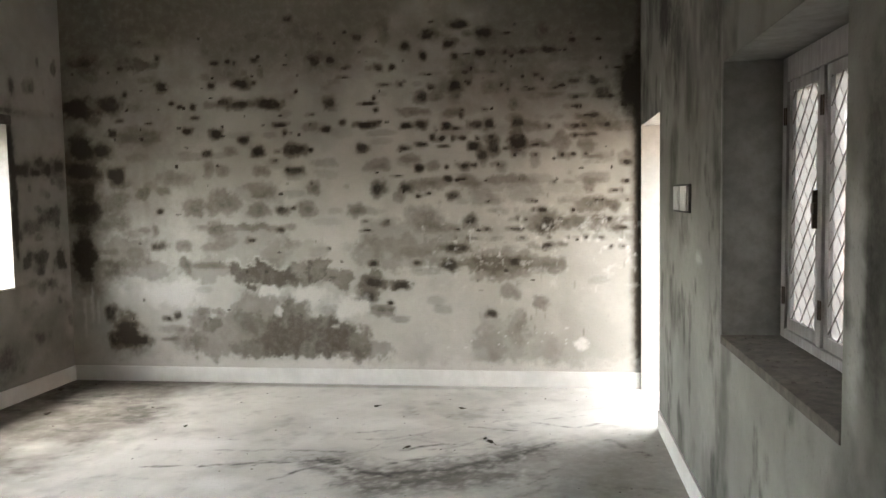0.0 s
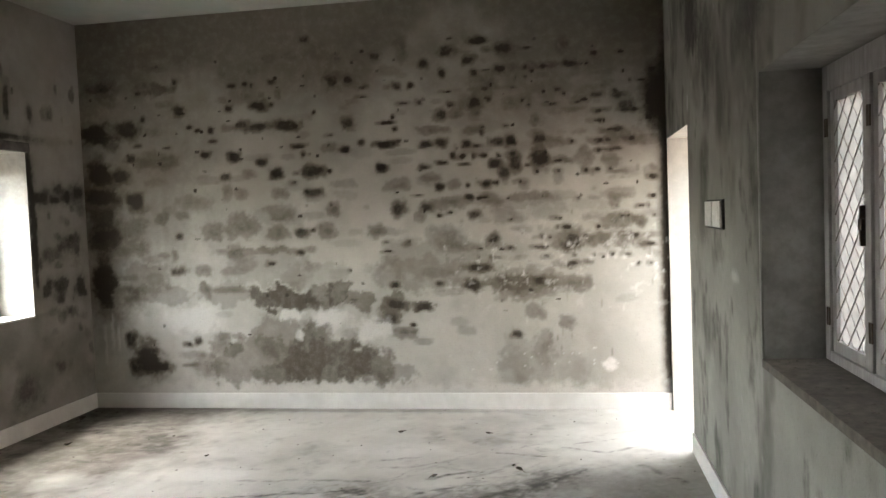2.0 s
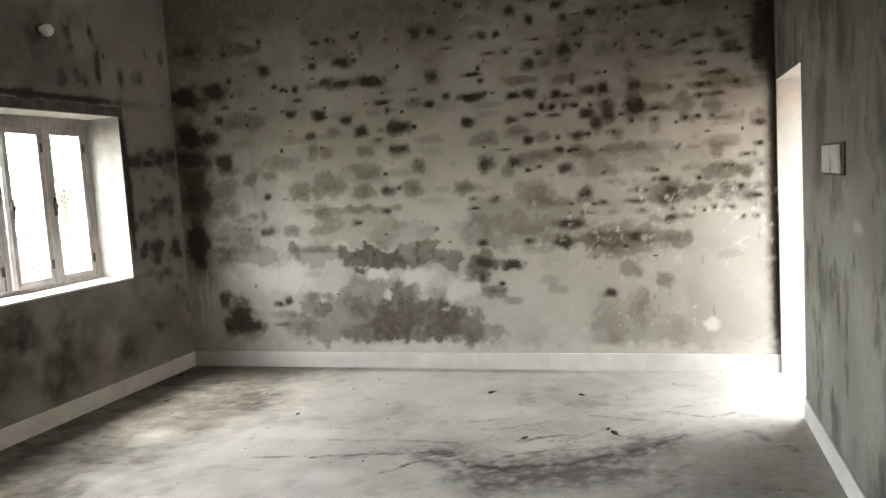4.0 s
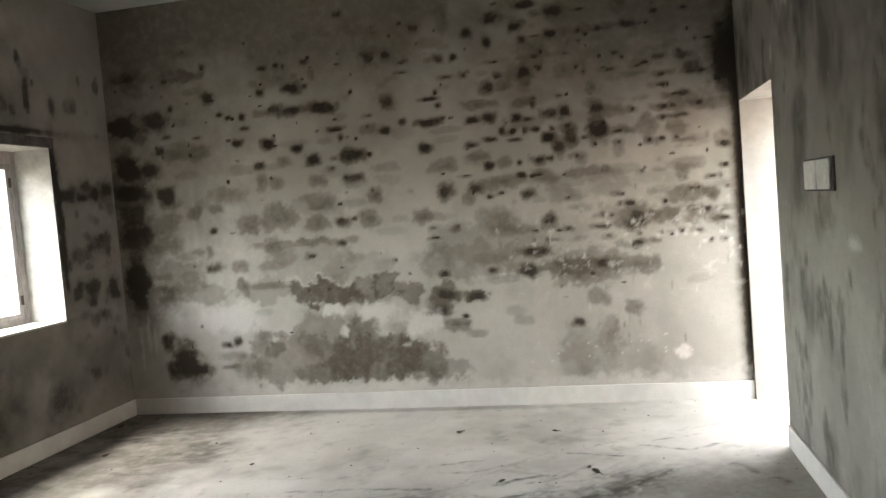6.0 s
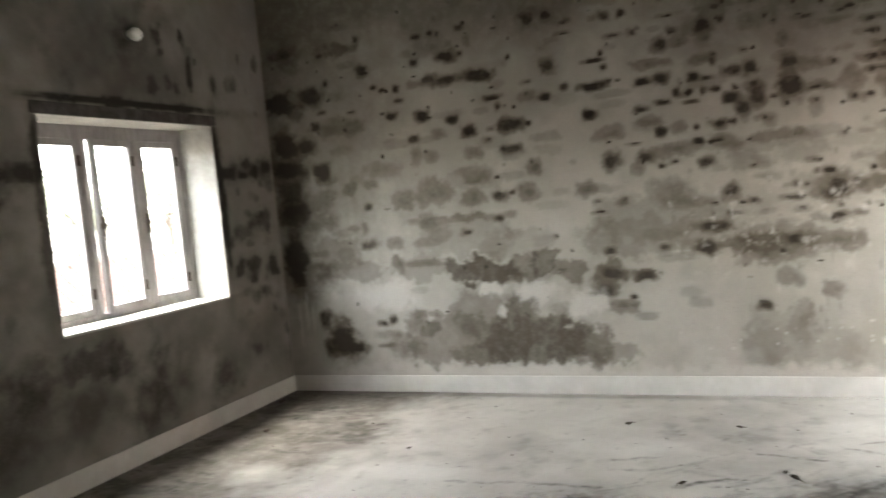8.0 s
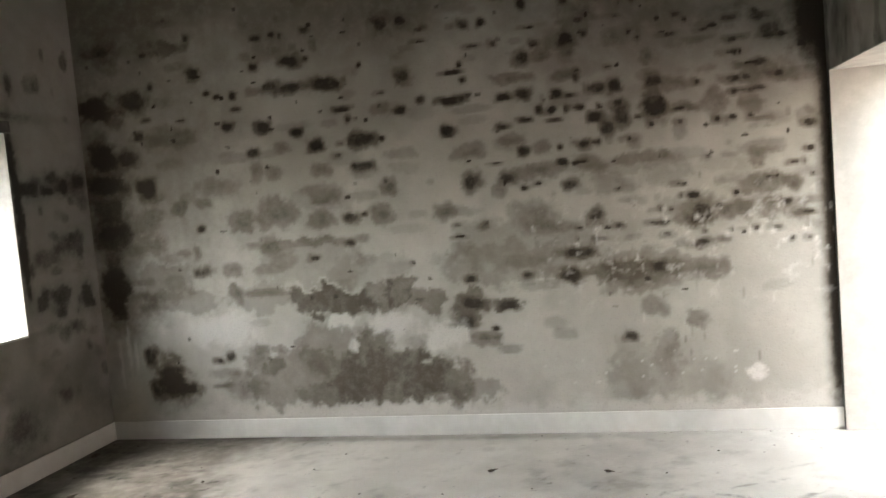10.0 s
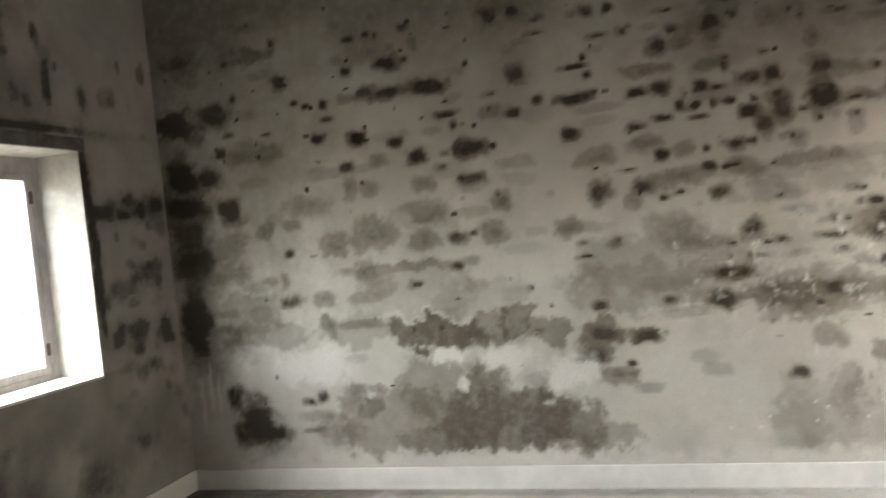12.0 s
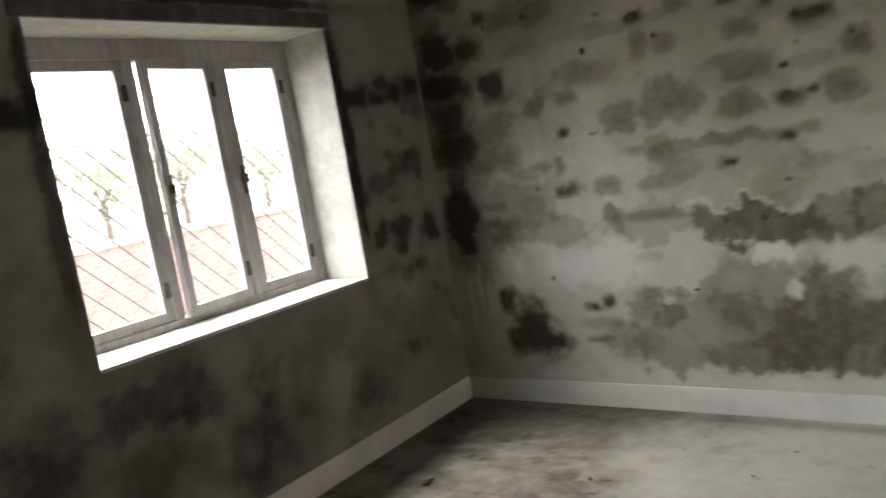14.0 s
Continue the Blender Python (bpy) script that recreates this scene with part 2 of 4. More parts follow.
def course(z, *spots):
    """Rot spots along one masonry course: place along the wall, offset, width, height, depth of stain."""
    for x, dz, w, h, depth in spots:
        if h > 0.4:
            back.spot(x, z + dz, w, h, depth * 0.8, soft=0.7, wob=2.0)
        elif w < 0.3:
            if depth > 0.65:
                back.spot(x, z + dz, w * 0.88, h * 0.88, depth * 0.88, soft=0.4)
            else:
                back.spot(x + w * 0.1, z + dz, w * 0.7, h * 0.7, depth * 0.5, soft=0.6)
            back.spot(x, z + dz, w * 1.3, h * 1.4, min(0.9, depth * 1.05), "green", soft=0.28, wob=1.3)
            back.spot(x, z + dz, w * 1.8, h * 1.9, depth * 0.16, "green", soft=0.6)
        else:
            back.spot(x, z + dz, w, h * 1.05, depth * 0.3, soft=0.25, wob=1.8)
            back.spot(x, z + dz, w * 1.15, h * 1.3, min(1, depth * 1.35), "green", soft=0.25, wob=1.8)


course(3.00, (-4.11, -0.01, 0.37, 0.13, 0.2), (-2.7, 0.06, 0.08, 0.05, 0.9), (-2.61, -0.03, 0.17, 0.1, 0.4), (-1.88, -0.07, 0.09, 0.13, 0.5), (-1.49, -0.02, 0.05, 0.02, 0.7), (-1.26, -0.05, 0.14, 0.06, 0.9))
course(2.85, (-4.03, 0.06, 0.21, 0.05, 0.5), (-3.86, -0.06, 0.05, 0.05, 0.7), (-3.43, -0.04, 0.06, 0.04, 0.6), (-3.19, -0.02, 0.04, 0.03, 0.6), (-2.43, 0.04, 0.07, 0.06, 0.6), (-2.1, 0.03, 0.09, 0.06, 0.7), (-1.7, -0.06, 0.08, 0.07, 0.8), (-1.52, 0.04, 0.11, 0.08, 0.8), (-1.35, -0.05, 0.09, 0.06, 0.8), (-1.21, 0.02, 0.08, 0.04, 0.6), (-1.06, 0.02, 0.14, 0.08, 0.7), (-0.59, 0.02, 0.09, 0.1, 0.6))
course(2.70, (-4.48, 0.04, 0.16, 0.19, 0.6), (-4.19, 0.01, 0.06, 0.04, 0.9), (-4.01, 0.03, 0.32, 0.08, 0.8), (-3.35, 0.02, 0.08, 0.04, 0.8), (-3.25, -0.07, 0.2, 0.1, 0.4), (-3.23, 0.03, 0.05, 0.04, 0.9), (-3.17, 0.02, 0.04, 0.05, 0.7), (-3.09, -0.07, 0.04, 0.04, 0.5), (-3, 0.03, 0.07, 0.04, 0.8), (-2.94, -0.07, 0.05, 0.06, 0.6), (-2.48, 0.01, 0.12, 0.1, 0.7), (-2.34, 0.01, 0.08, 0.06, 0.8), (-2.19, -0.05, 0.05, 0.03, 0.6), (-2.02, -0.07, 0.05, 0.03, 0.5), (-1.93, -0.07, 0.08, 0.05, 0.7), (-1.82, -0.07, 0.05, 0.05, 0.9))
course(2.70, (-1.56, 0.01, 0.06, 0.06, 0.9), (-1.3, 0, 0.06, 0.05, 0.9), (-1.1, 0.02, 0.09, 0.06, 0.8), (-1.01, 0.02, 0.08, 0.06, 0.6), (-0.75, 0.02, 0.33, 0.05, 0.7), (-0.55, 0.02, 0.12, 0.05, 0.9))
course(2.55, (-4.16, -0.06, 0.05, 0.04, 0.8), (-3.83, -0.01, 0.1, 0.08, 0.9), (-3.43, 0.06, 0.07, 0.04, 0.4), (-3.37, -0.01, 0.07, 0.05, 0.8), (-3.12, -0.01, 0.12, 0.07, 0.9), (-3.01, 0, 0.04, 0.03, 0.7), (-2.32, -0.02, 0.08, 0.04, 0.3), (-1.22, 0.05, 0.18, 0.16, 0.6), (-1.19, -0.07, 0.04, 0.04, 0.8), (-0.65, -0.02, 0.06, 0.03, 0.7), (-0.33, -0.01, 0.14, 0.03, 0.5))
course(2.40, (-4.6, -0.04, 0.33, 0.15, 0.9), (-4.3, 0.01, 0.21, 0.14, 0.7), (-4.08, -0.02, 0.11, 0.06, 0.4), (-3.74, -0, 0.05, 0.03, 0.8), (-3.67, -0.03, 0.04, 0.03, 0.9), (-3.55, -0.04, 0.05, 0.05, 0.9), (-3.4, -0.02, 0.08, 0.04, 0.5), (-3.29, -0, 0.12, 0.06, 0.7), (-3.12, -0.03, 0.25, 0.06, 0.7), (-2.88, -0.03, 0.21, 0.09, 0.9), (-2.64, 0.06, 0.03, 0.03, 0.9), (-2.36, -0.04, 0.11, 0.1, 0.7), (-1.98, -0.02, 0.03, 0.03, 0.9), (-1.58, -0.02, 0.09, 0.08, 0.7), (-1.5, 0.06, 0.06, 0.04, 0.7), (-1.46, -0.02, 0.09, 0.07, 0.6))
course(2.40, (-1.34, 0.05, 0.17, 0.07, 0.5), (-1.3, -0.02, 0.06, 0.05, 0.6), (-1.3, 0.07, 0.08, 0.08, 0.9), (-1.02, 0.04, 0.11, 0.07, 0.5), (-0.93, 0.06, 0.03, 0.03, 0.7), (-0.88, 0.02, 0.03, 0.06, 0.6), (-0.54, -0.03, 0.16, 0.03, 0.5), (-0.48, 0.04, 0.11, 0.05, 0.5), (-0.36, 0.07, 0.1, 0.04, 0.7), (-0.32, -0.05, 0.12, 0.03, 0.6), (-0.19, 0.06, 0.12, 0.05, 0.7), (-0.14, -0.02, 0.1, 0.07, 0.7), (0.08, -0, 0.19, 0.32, 0.9))
course(2.25, (-4.21, 0.02, 0.08, 0.03, 0.7), (-3.95, -0.01, 0.07, 0.02, 0.8), (-3.54, 0.02, 0.07, 0.03, 0.8), (-2.77, -0.06, 0.13, 0.04, 0.8), (-2.25, -0.05, 0.05, 0.04, 0.9), (-1.97, 0.04, 0.04, 0.03, 0.8), (-1.66, 0.01, 0.2, 0.05, 0.6), (-1.32, -0.01, 0.13, 0.05, 0.6), (-1.26, -0.03, 0.03, 0.05, 0.7), (-0.83, 0.05, 0.06, 0.07, 0.6), (-0.33, -0.06, 0.06, 0.04, 0.6))
course(2.10, (-4.29, 0.06, 0.11, 0.06, 0.8), (-4.05, 0.02, 0.27, 0.11, 0.5), (-3.61, 0.06, 0.08, 0.05, 0.9), (-3.35, 0.03, 0.09, 0.07, 0.9), (-3.11, -0.03, 0.08, 0.05, 0.9), (-2.74, 0.02, 0.04, 0.04, 0.8), (-2.53, 0.07, 0.12, 0.06, 0.5), (-2.39, 0.04, 0.1, 0.05, 0.9), (-2.03, 0.07, 0.18, 0.05, 0.9), (-1.72, 0.05, 0.1, 0.04, 0.8), (-1.6, 0.06, 0.1, 0.06, 0.9), (-1.5, -0.04, 0.04, 0.05, 0.9), (-1.42, -0.05, 0.03, 0.04, 0.8), (-1.38, 0.04, 0.06, 0.05, 0.9), (-1.33, -0.06, 0.03, 0.04, 0.8), (-1.25, -0.06, 0.05, 0.03, 0.9))
course(2.10, (-1.15, 0.05, 0.11, 0.06, 0.7), (-1.13, -0.06, 0.03, 0.03, 0.8), (-1.03, 0.05, 0.09, 0.08, 0.9), (-0.8, 0.05, 0.11, 0.07, 0.8), (-0.68, 0.03, 0.12, 0.06, 0.6), (-0.16, 0.04, 0.22, 0.1, 0.6))
course(1.95, (-4.58, 0.07, 0.18, 0.18, 0.8), (-4.42, 0.06, 0.14, 0.1, 0.7), (-3.44, 0.02, 0.08, 0.06, 0.8), (-3.23, 0.03, 0.09, 0.06, 0.5), (-2.98, 0.03, 0.11, 0.07, 0.9), (-2.68, 0.03, 0.19, 0.08, 0.8), (-2.53, 0.03, 0.04, 0.03, 0.9), (-2.09, 0.04, 0.1, 0.06, 0.9), (-1.67, -0.06, 0.12, 0.05, 0.5), (-1.59, 0.05, 0.08, 0.03, 0.9), (-1.4, 0.03, 0.08, 0.02, 0.8), (-1.16, 0.02, 0.1, 0.07, 0.9), (-1.09, -0.05, 0.09, 0.09, 0.7), (-1, 0.02, 0.09, 0.11, 0.8), (-0.9, -0, 0.05, 0.02, 0.8), (-0.81, 0.06, 0.12, 0.13, 0.9))
course(1.95, (-0.66, 0.03, 0.11, 0.05, 0.6), (-0.59, 0.02, 0.07, 0.04, 0.6), (-0.46, 0.04, 0.12, 0.11, 0.6), (-0.44, -0.07, 0.09, 0.04, 0.5), (-0.26, 0.02, 0.1, 0.07, 0.5))
course(1.80, (-4.63, 0.03, 0.39, 0.2, 0.8), (-4.27, -0.02, 0.13, 0.13, 0.8), (-3.77, -0.05, 0.26, 0.09, 0.3), (-3.44, 0.04, 0.07, 0.11, 0.5), (-3.32, 0.02, 0.1, 0.08, 0.5), (-2.97, 0.01, 0.11, 0.08, 0.5), (-2.65, 0.01, 0.16, 0.06, 0.7), (-1.96, 0.03, 0.16, 0.08, 0.5), (-1.61, 0.01, 0.08, 0.05, 0.8), (-1.49, 0.02, 0.09, 0.08, 0.5), (-1.38, 0.01, 0.03, 0.03, 0.8), (-1.24, 0.01, 0.08, 0.06, 0.6), (-0.94, 0.01, 0.08, 0.07, 0.5), (-0.66, 0.05, 0.06, 0.08, 0.4), (-0.22, 0.07, 0.16, 0.03, 0.5))
course(1.65, (-4.04, -0.01, 0.09, 0.07, 0.6), (-3.84, -0, 0.09, 0.05, 0.6), (-2.95, 0, 0.2, 0.1, 0.4), (-2.51, 0.01, 0.1, 0.08, 0.6), (-1.95, 0, 0.11, 0.1, 0.7), (-1.73, -0, 0.09, 0.07, 0.7), (-1.63, -0.07, 0.05, 0.03, 0.8), (-1.56, 0.03, 0.27, 0.07, 0.6), (-1.38, 0.07, 0.06, 0.04, 0.9), (-1.27, 0.06, 0.1, 0.02, 0.9), (-1.17, 0.01, 0.09, 0.06, 0.4), (-0.91, 0.06, 0.3, 0.06, 0.4), (-0.74, -0.04, 0.21, 0.13, 0.3), (-0.23, 0.01, 0.08, 0.07, 0.5))
course(1.50, (-4.57, 0.05, 0.28, 0.18, 0.7), (-4.29, 0.06, 0.2, 0.13, 0.6), (-3.89, -0.02, 0.06, 0.05, 0.8), (-3.58, 0.01, 0.18, 0.1, 0.6), (-3.31, 0.05, 0.21, 0.15, 0.6), (-2.99, -0.02, 0.15, 0.09, 0.5), (-2.78, -0.02, 0.11, 0.07, 0.7), (-2.69, -0, 0.04, 0.03, 0.8), (-2.56, -0.02, 0.12, 0.09, 0.6), (-2.15, -0.03, 0.11, 0.08, 0.6), (-1.78, 0.07, 0.08, 0.06, 0.5), (-1.34, 0.07, 0.1, 0.06, 0.7), (-1.06, 0.06, 0.21, 0.1, 0.4), (-0.21, -0.01, 0.24, 0.08, 0.6), (-0.05, -0.03, 0.08, 0.07, 0.6))
course(1.35, (-4.28, 0.05, 0.22, 0.1, 0.6), (-4.04, -0.03, 0.07, 0.03, 0.5), (-3.94, -0.04, 0.05, 0.08, 0.6), (-3.38, -0.02, 0.12, 0.09, 0.5), (-3.13, -0.02, 0.75, 0.05, 0.4), (-2.81, -0.04, 0.06, 0.04, 0.8), (-1.9, 0, 0.07, 0.04, 0.6), (-1.57, 0.07, 0.18, 0.13, 0.4), (-1.49, -0.03, 0.27, 0.06, 0.4), (-1.19, 0.02, 0.1, 0.1, 0.7), (-0.65, -0.04, 0.11, 0.07, 0.6), (-0.57, -0.01, 0.12, 0.12, 0.7), (-0.44, -0.01, 0.11, 0.07, 0.5), (-0.34, 0, 0.12, 0.08, 0.6), (-0.18, -0.01, 0.12, 0.09, 0.5), (-0.04, -0.03, 0.1, 0.1, 0.5))
course(1.20, (-3.9, -0.02, 0.12, 0.06, 0.7), (-3.68, -0.02, 0.11, 0.07, 0.6), (-3.42, -0.03, 0.17, 0.05, 0.4), (-1.7, 0.05, 0.72, 0.27, 0.3), (-1.32, -0.05, 0.19, 0.06, 0.8), (-0.7, -0.03, 0.06, 0.04, 0.6), (-0.57, -0.04, 0.1, 0.05, 0.7), (-0.46, -0.03, 0.06, 0.03, 0.6))
course(1.05, (-3.66, -0.04, 0.08, 0.1, 0.6), (-3.46, -0.04, 0.21, 0.04, 0.6), (-2.02, -0.03, 0.08, 0.05, 0.7), (-1.64, -0.02, 0.06, 0.04, 0.7), (-1.37, -0.04, 0.15, 0.09, 0.8), (-1.09, -0.02, 0.39, 0.1, 0.6), (-0.83, -0.02, 0.11, 0.07, 0.7), (-0.6, -0.05, 0.25, 0.09, 0.5))
course(0.90, (-2, -0.04, 0.16, 0.08, 0.7), (-1.78, -0.06, 0.13, 0.07, 0.8), (-0.96, 0.03, 0.39, 0.09, 0.4))
course(0.75, (-2.07, -0.01, 0.14, 0.1, 0.7), (-1.87, -0.06, 0.04, 0.03, 0.9), (-0.88, 0.04, 0.13, 0.09, 0.5), (-0.61, -0.05, 0.11, 0.08, 0.4))
course(0.60, (-4.38, -0, 0.1, 0.15, 0.7), (-3.86, -0.05, 0.08, 0.04, 0.7), (-3.76, -0.02, 0.07, 0.06, 0.7), (-3.56, -0.03, 0.13, 0.1, 0.6), (-1.94, 0.02, 0.17, 0.06, 0.6), (-1.03, 0.01, 0.09, 0.06, 0.7))
course(0.45, (-4.23, -0.01, 0.17, 0.25, 0.9), (-3.79, 0.01, 0.21, 0.05, 0.4), (-0.83, 0.06, 0.11, 0.18, 0.4))
course(0.30, (-4.35, 0.07, 0.11, 0.13, 0.8), (-4.11, 0.06, 0.16, 0.08, 0.8), (-3.83, 0.07, 0.14, 0.03, 0.6), (-3.67, 0.06, 0.21, 0.15, 0.5), (-1.03, 0.03, 0.22, 0.22, 0.3), (-0.65, 0.03, 0.25, 0.17, 0.2))
# half-tone damp that shows the masonry courses through the plaster
rng = random.Random(17)
for r in range(30):
    z, x = 0.55 + r * 0.082, XL + rng.uniform(0, 0.3)
    while x < XR - 0.1:
        w = rng.uniform(0.10, 0.30)
        if rng.random() < (0.28 if 0.9 < z < 2.1 else 0.2):
            back.spot(x + w / 2, z + rng.uniform(-0.012, 0.012), w, rng.uniform(0.05, 0.10), rng.uniform(0.15, 0.5), "green", soft=0.3)
        if rng.random() < (0.3 if z > 1.6 else 0.12):
            back.spot(x, z, rng.uniform(0.015, 0.045), rng.uniform(0.015, 0.035), rng.uniform(0.4, 0.8), soft=0.3)
        x += w + rng.uniform(0.02, 0.2)
# smaller rot between the large spots, thickest towards the door and above the sills
rng = random.Random(53)
for k in range(210):
    x, z = XR - 0.08 - abs(rng.gauss(0, 1.3)), 1.15 + 0.0745 * rng.randrange(24)
    if x < XL + 0.3:
        continue
    w, h, depth = rng.uniform(0.03, 0.13), rng.uniform(0.025, 0.06), rng.uniform(0.3, 0.9)
    back.spot(x, z, w, h, depth * 0.75, "green", soft=0.35, wob=1.3)
    if depth > 0.55:
        back.spot(x + w * 0.15, z, w * 0.55, h * 0.6, depth * 0.85, soft=0.4)
back.red *= np.clip(0.3 + 1.5 * fractal(back.u, back.v, 0.04, 71), 0.4, 1.3)


def wash(x, z, w, h, tone, rot=0.0, soft=0.1, fringe=0.5, wob=1.6):
    """A flat wash of damp with a crisp ragged edge; rot darkens it further."""
    back.spot(x, z, w, h, tone, "green", soft, wob, fringe)
    if rot:
        back.spot(x, z, w, h, rot, "red", soft, wob, fringe, 3.5)


# thin tide marks, one over another, then the two dark tides low on the wall
for x, z, w, h, tone in ((-3.5, 0.98, 0.42, 0.2, 0.38), (-3.12, 1.2, 0.8, 0.3, 0.34), (-2.7, 1.13, 0.6, 0.2, 0.25), (-4.2, 1.13, 0.4, 0.26, 0.45), (-4.1, 0.99, 0.6, 0.16, 0.42), (-1.75, 1.12, 0.9, 0.26, 0.35),
                         (-0.95, 1.04, 0.5, 0.22, 0.4), (-0.6, 1.03, 0.34, 0.13, 0.4), (-0.94, 0.42, 0.42, 0.36, 0.22), (-0.62, 0.71, 0.13, 0.09, 0.3), (-3.0, 1.62, 0.5, 0.14, 0.22), (-1.0, 1.68, 0.7, 0.12, 0.3), (-0.5, 1.36, 0.7, 0.16, 0.3)):
    wash(x, z, w, h, tone, soft=0.14)
for x, z, w, h, tone, rot in ((-3.01, 0.935, 0.50, 0.16, 0.78, 0.30), (-2.68, 0.95, 0.24, 0.17, 0.6, 0.16), (-2.5, 0.97, 0.22, 0.15, 0.66, 0.2), (-2.32, 0.9, 0.22, 0.13, 0.6, 0.12), (-2.85, 0.87, 0.3, 0.08, 0.4, 0.0),
                              (-3.04, 0.62, 0.36, 0.34, 0.44, 0.0), (-3.22, 0.42, 0.74, 0.32, 0.55, 0.08), (-2.72, 0.52, 0.32, 0.34, 0.62, 0.1), (-2.62, 0.40, 0.66, 0.28, 0.72, 0.2), (-2.3, 0.36, 0.44, 0.26, 0.66, 0.14), (-2.02, 0.29, 0.26, 0.12, 0.45, 0.0),
                              (-3.0, 0.3, 0.5, 0.12, 0.5, 0.1), (-3.45, 0.5, 0.14, 0.09, 0.6, 0.1), (-3.4, 0.62, 0.12, 0.05, 0.5, 0.0), (-2.02, 0.87, 0.2, 0.13, 0.6, 0.15), (-1.8, 0.85, 0.17, 0.08, 0.6, 0.25), (-2.04, 0.75, 0.13, 0.09, 0.6, 0.1), (-1.94, 0.645, 0.2, 0.05, 0.5, 0.1)):
    wash(x, z, w * 1.12, h * 1.2, min(0.95, tone * 1.12), rot * 1.2, soft=0.16, fringe=0.55)
# bare pale patches and salts low on the wall
for x, z, w, h in ((-3.8, 0.77, 0.56, 0.22), (-2.92, 0.795, 0.2, 0.08), (-2.58, 0.75, 0.28, 0.16), (-2.22, 0.66, 0.34, 0.2), (-2.86, 0.62, 0.06, 0.1)):
    cut = np.clip(1.0 - ((back.u - x + back.warp[0] * 0.2) / (w / 2)) ** 2 - ((back.v - z + back.warp[1] * 0.16) / (h / 2)) ** 2, 0, 0.25) * 4
    back.red *= 1 - cut
    back.green *= 1 - 0.85 * cut
    back.spot(x, z, w, h, 0.5, "blue", soft=0.35, wob=1.5)
# mould climbing out of the west corner, with salts run down below it
for x, z, w, h, k in ((-4.60, 1.1, 0.24, 0.55, 0.8), (-4.58, 1.45, 0.3, 0.22, 0.65), (-4.58, 1.68, 0.26, 0.16, 0.6), (-4.6, 1.85, 0.34, 0.15, 0.75), (-4.59, 2.05, 0.24, 0.2, 0.75), (-4.6, 2.38, 0.3, 0.2, 0.8), (-4.55, 2.78, 0.26, 0.12, 0.5),
                      (-4.31, 2.42, 0.2, 0.15, 0.45), (-4.27, 1.8, 0.16, 0.13, 0.6), (-4.39, 2.02, 0.16, 0.11, 0.5), (-4.34, 0.95, 0.2, 0.2, 0.3), (-4.21, 0.38, 0.2, 0.2, 0.6), (-4.3, 0.45, 0.1, 0.14, 0.5), (-4.08, 0.36, 0.09, 0.08, 0.5)):
    back.spot(x, z, w * 0.9, h * 0.85, k, soft=0.4, wob=1.2)
    back.spot(x, z, w * 1.25, h * 1.25, 0.5, "green", soft=0.5, wob=1.2)
# broad darkening over the upper west part
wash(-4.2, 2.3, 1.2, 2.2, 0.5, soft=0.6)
for x, z, h in ((-4.55, 0.66, 0.3), (-4.5, 0.6, 0.22), (-4.62, 0.55, 0.3)):
    back.spot(x, z, 0.025, h, 0.5, "blue", soft=0.6, wob=2)
back.spot(-0.316, 0.36, 0.09, 0.11, 0.8, "blue", soft=0.4, wob=3)
# dark vertical strips down both corners, darker upper east corner
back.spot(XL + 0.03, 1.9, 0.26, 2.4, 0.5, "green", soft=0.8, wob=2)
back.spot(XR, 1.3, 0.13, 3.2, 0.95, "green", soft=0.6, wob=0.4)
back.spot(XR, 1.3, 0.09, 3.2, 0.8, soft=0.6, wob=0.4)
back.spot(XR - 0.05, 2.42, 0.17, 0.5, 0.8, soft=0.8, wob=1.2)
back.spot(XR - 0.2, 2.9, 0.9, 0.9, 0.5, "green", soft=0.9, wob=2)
# upper wall: brown damp, deepened by shade painted into the colour
upper_damp_shade = np.clip((back.v - 1.95 + (fractal(back.u, back.v, 0.8, 95) - 0.5) * 1.8) / 0.9, 0, 1)
back.green += upper_damp_shade * (0.76 + 0.16 * fractal(back.u, back.v, 0.25, 97)) * (1 - back.green)
back.green += np.clip(fractal(back.u, back.v, 0.5, 91) - 0.45, 0, 1) * 0.9 * np.clip((2.6 - back.v), 0.2, 1)
back.blue += np.clip(fractal(back.u, back.v, 0.06, 55) - 0.62, 0, 1) * 5.0 * np.clip(1 - np.abs(back.v - 1.2) / 0.5, 0, 1) * (back.u > -1.6)
rng = random.Random(41)
for k in range(24):
    back.spot(rng.uniform(-1.0, 0.05), rng.uniform(0.3, 1.6), rng.uniform(0.006, 0.012), rng.uniform(0.03, 0.09), rng.uniform(0.3, 0.55), rng.choice(("blue", "green", "green")), soft=0.5, wob=2)
for k in range(30):
    back.spot(rng.uniform(-1.6, -0.3), rng.uniform(0.3, 0.5), rng.uniform(0.008, 0.022), rng.uniform(0.006, 0.014), 0.6, "blue", soft=0.4, wob=2)
back.spot(-0.93, 1.19, 0.5, 0.12, 0.25, "blue", soft=0.6, wob=3)
back.spot(-1.6, 0.14, 5.5, 0.12, 0.4, "blue", soft=0.8, wob=3)
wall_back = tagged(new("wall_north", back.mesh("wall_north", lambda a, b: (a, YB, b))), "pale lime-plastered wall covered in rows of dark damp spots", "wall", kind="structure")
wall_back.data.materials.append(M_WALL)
bm = bmesh.new()
body(bm, "y", YB + 0.004, YB + 0.35, XL - TL, XR + TR, GROUND, H + 0.15, ())
part("masonry", bm, M_REVEAL, wall_back)

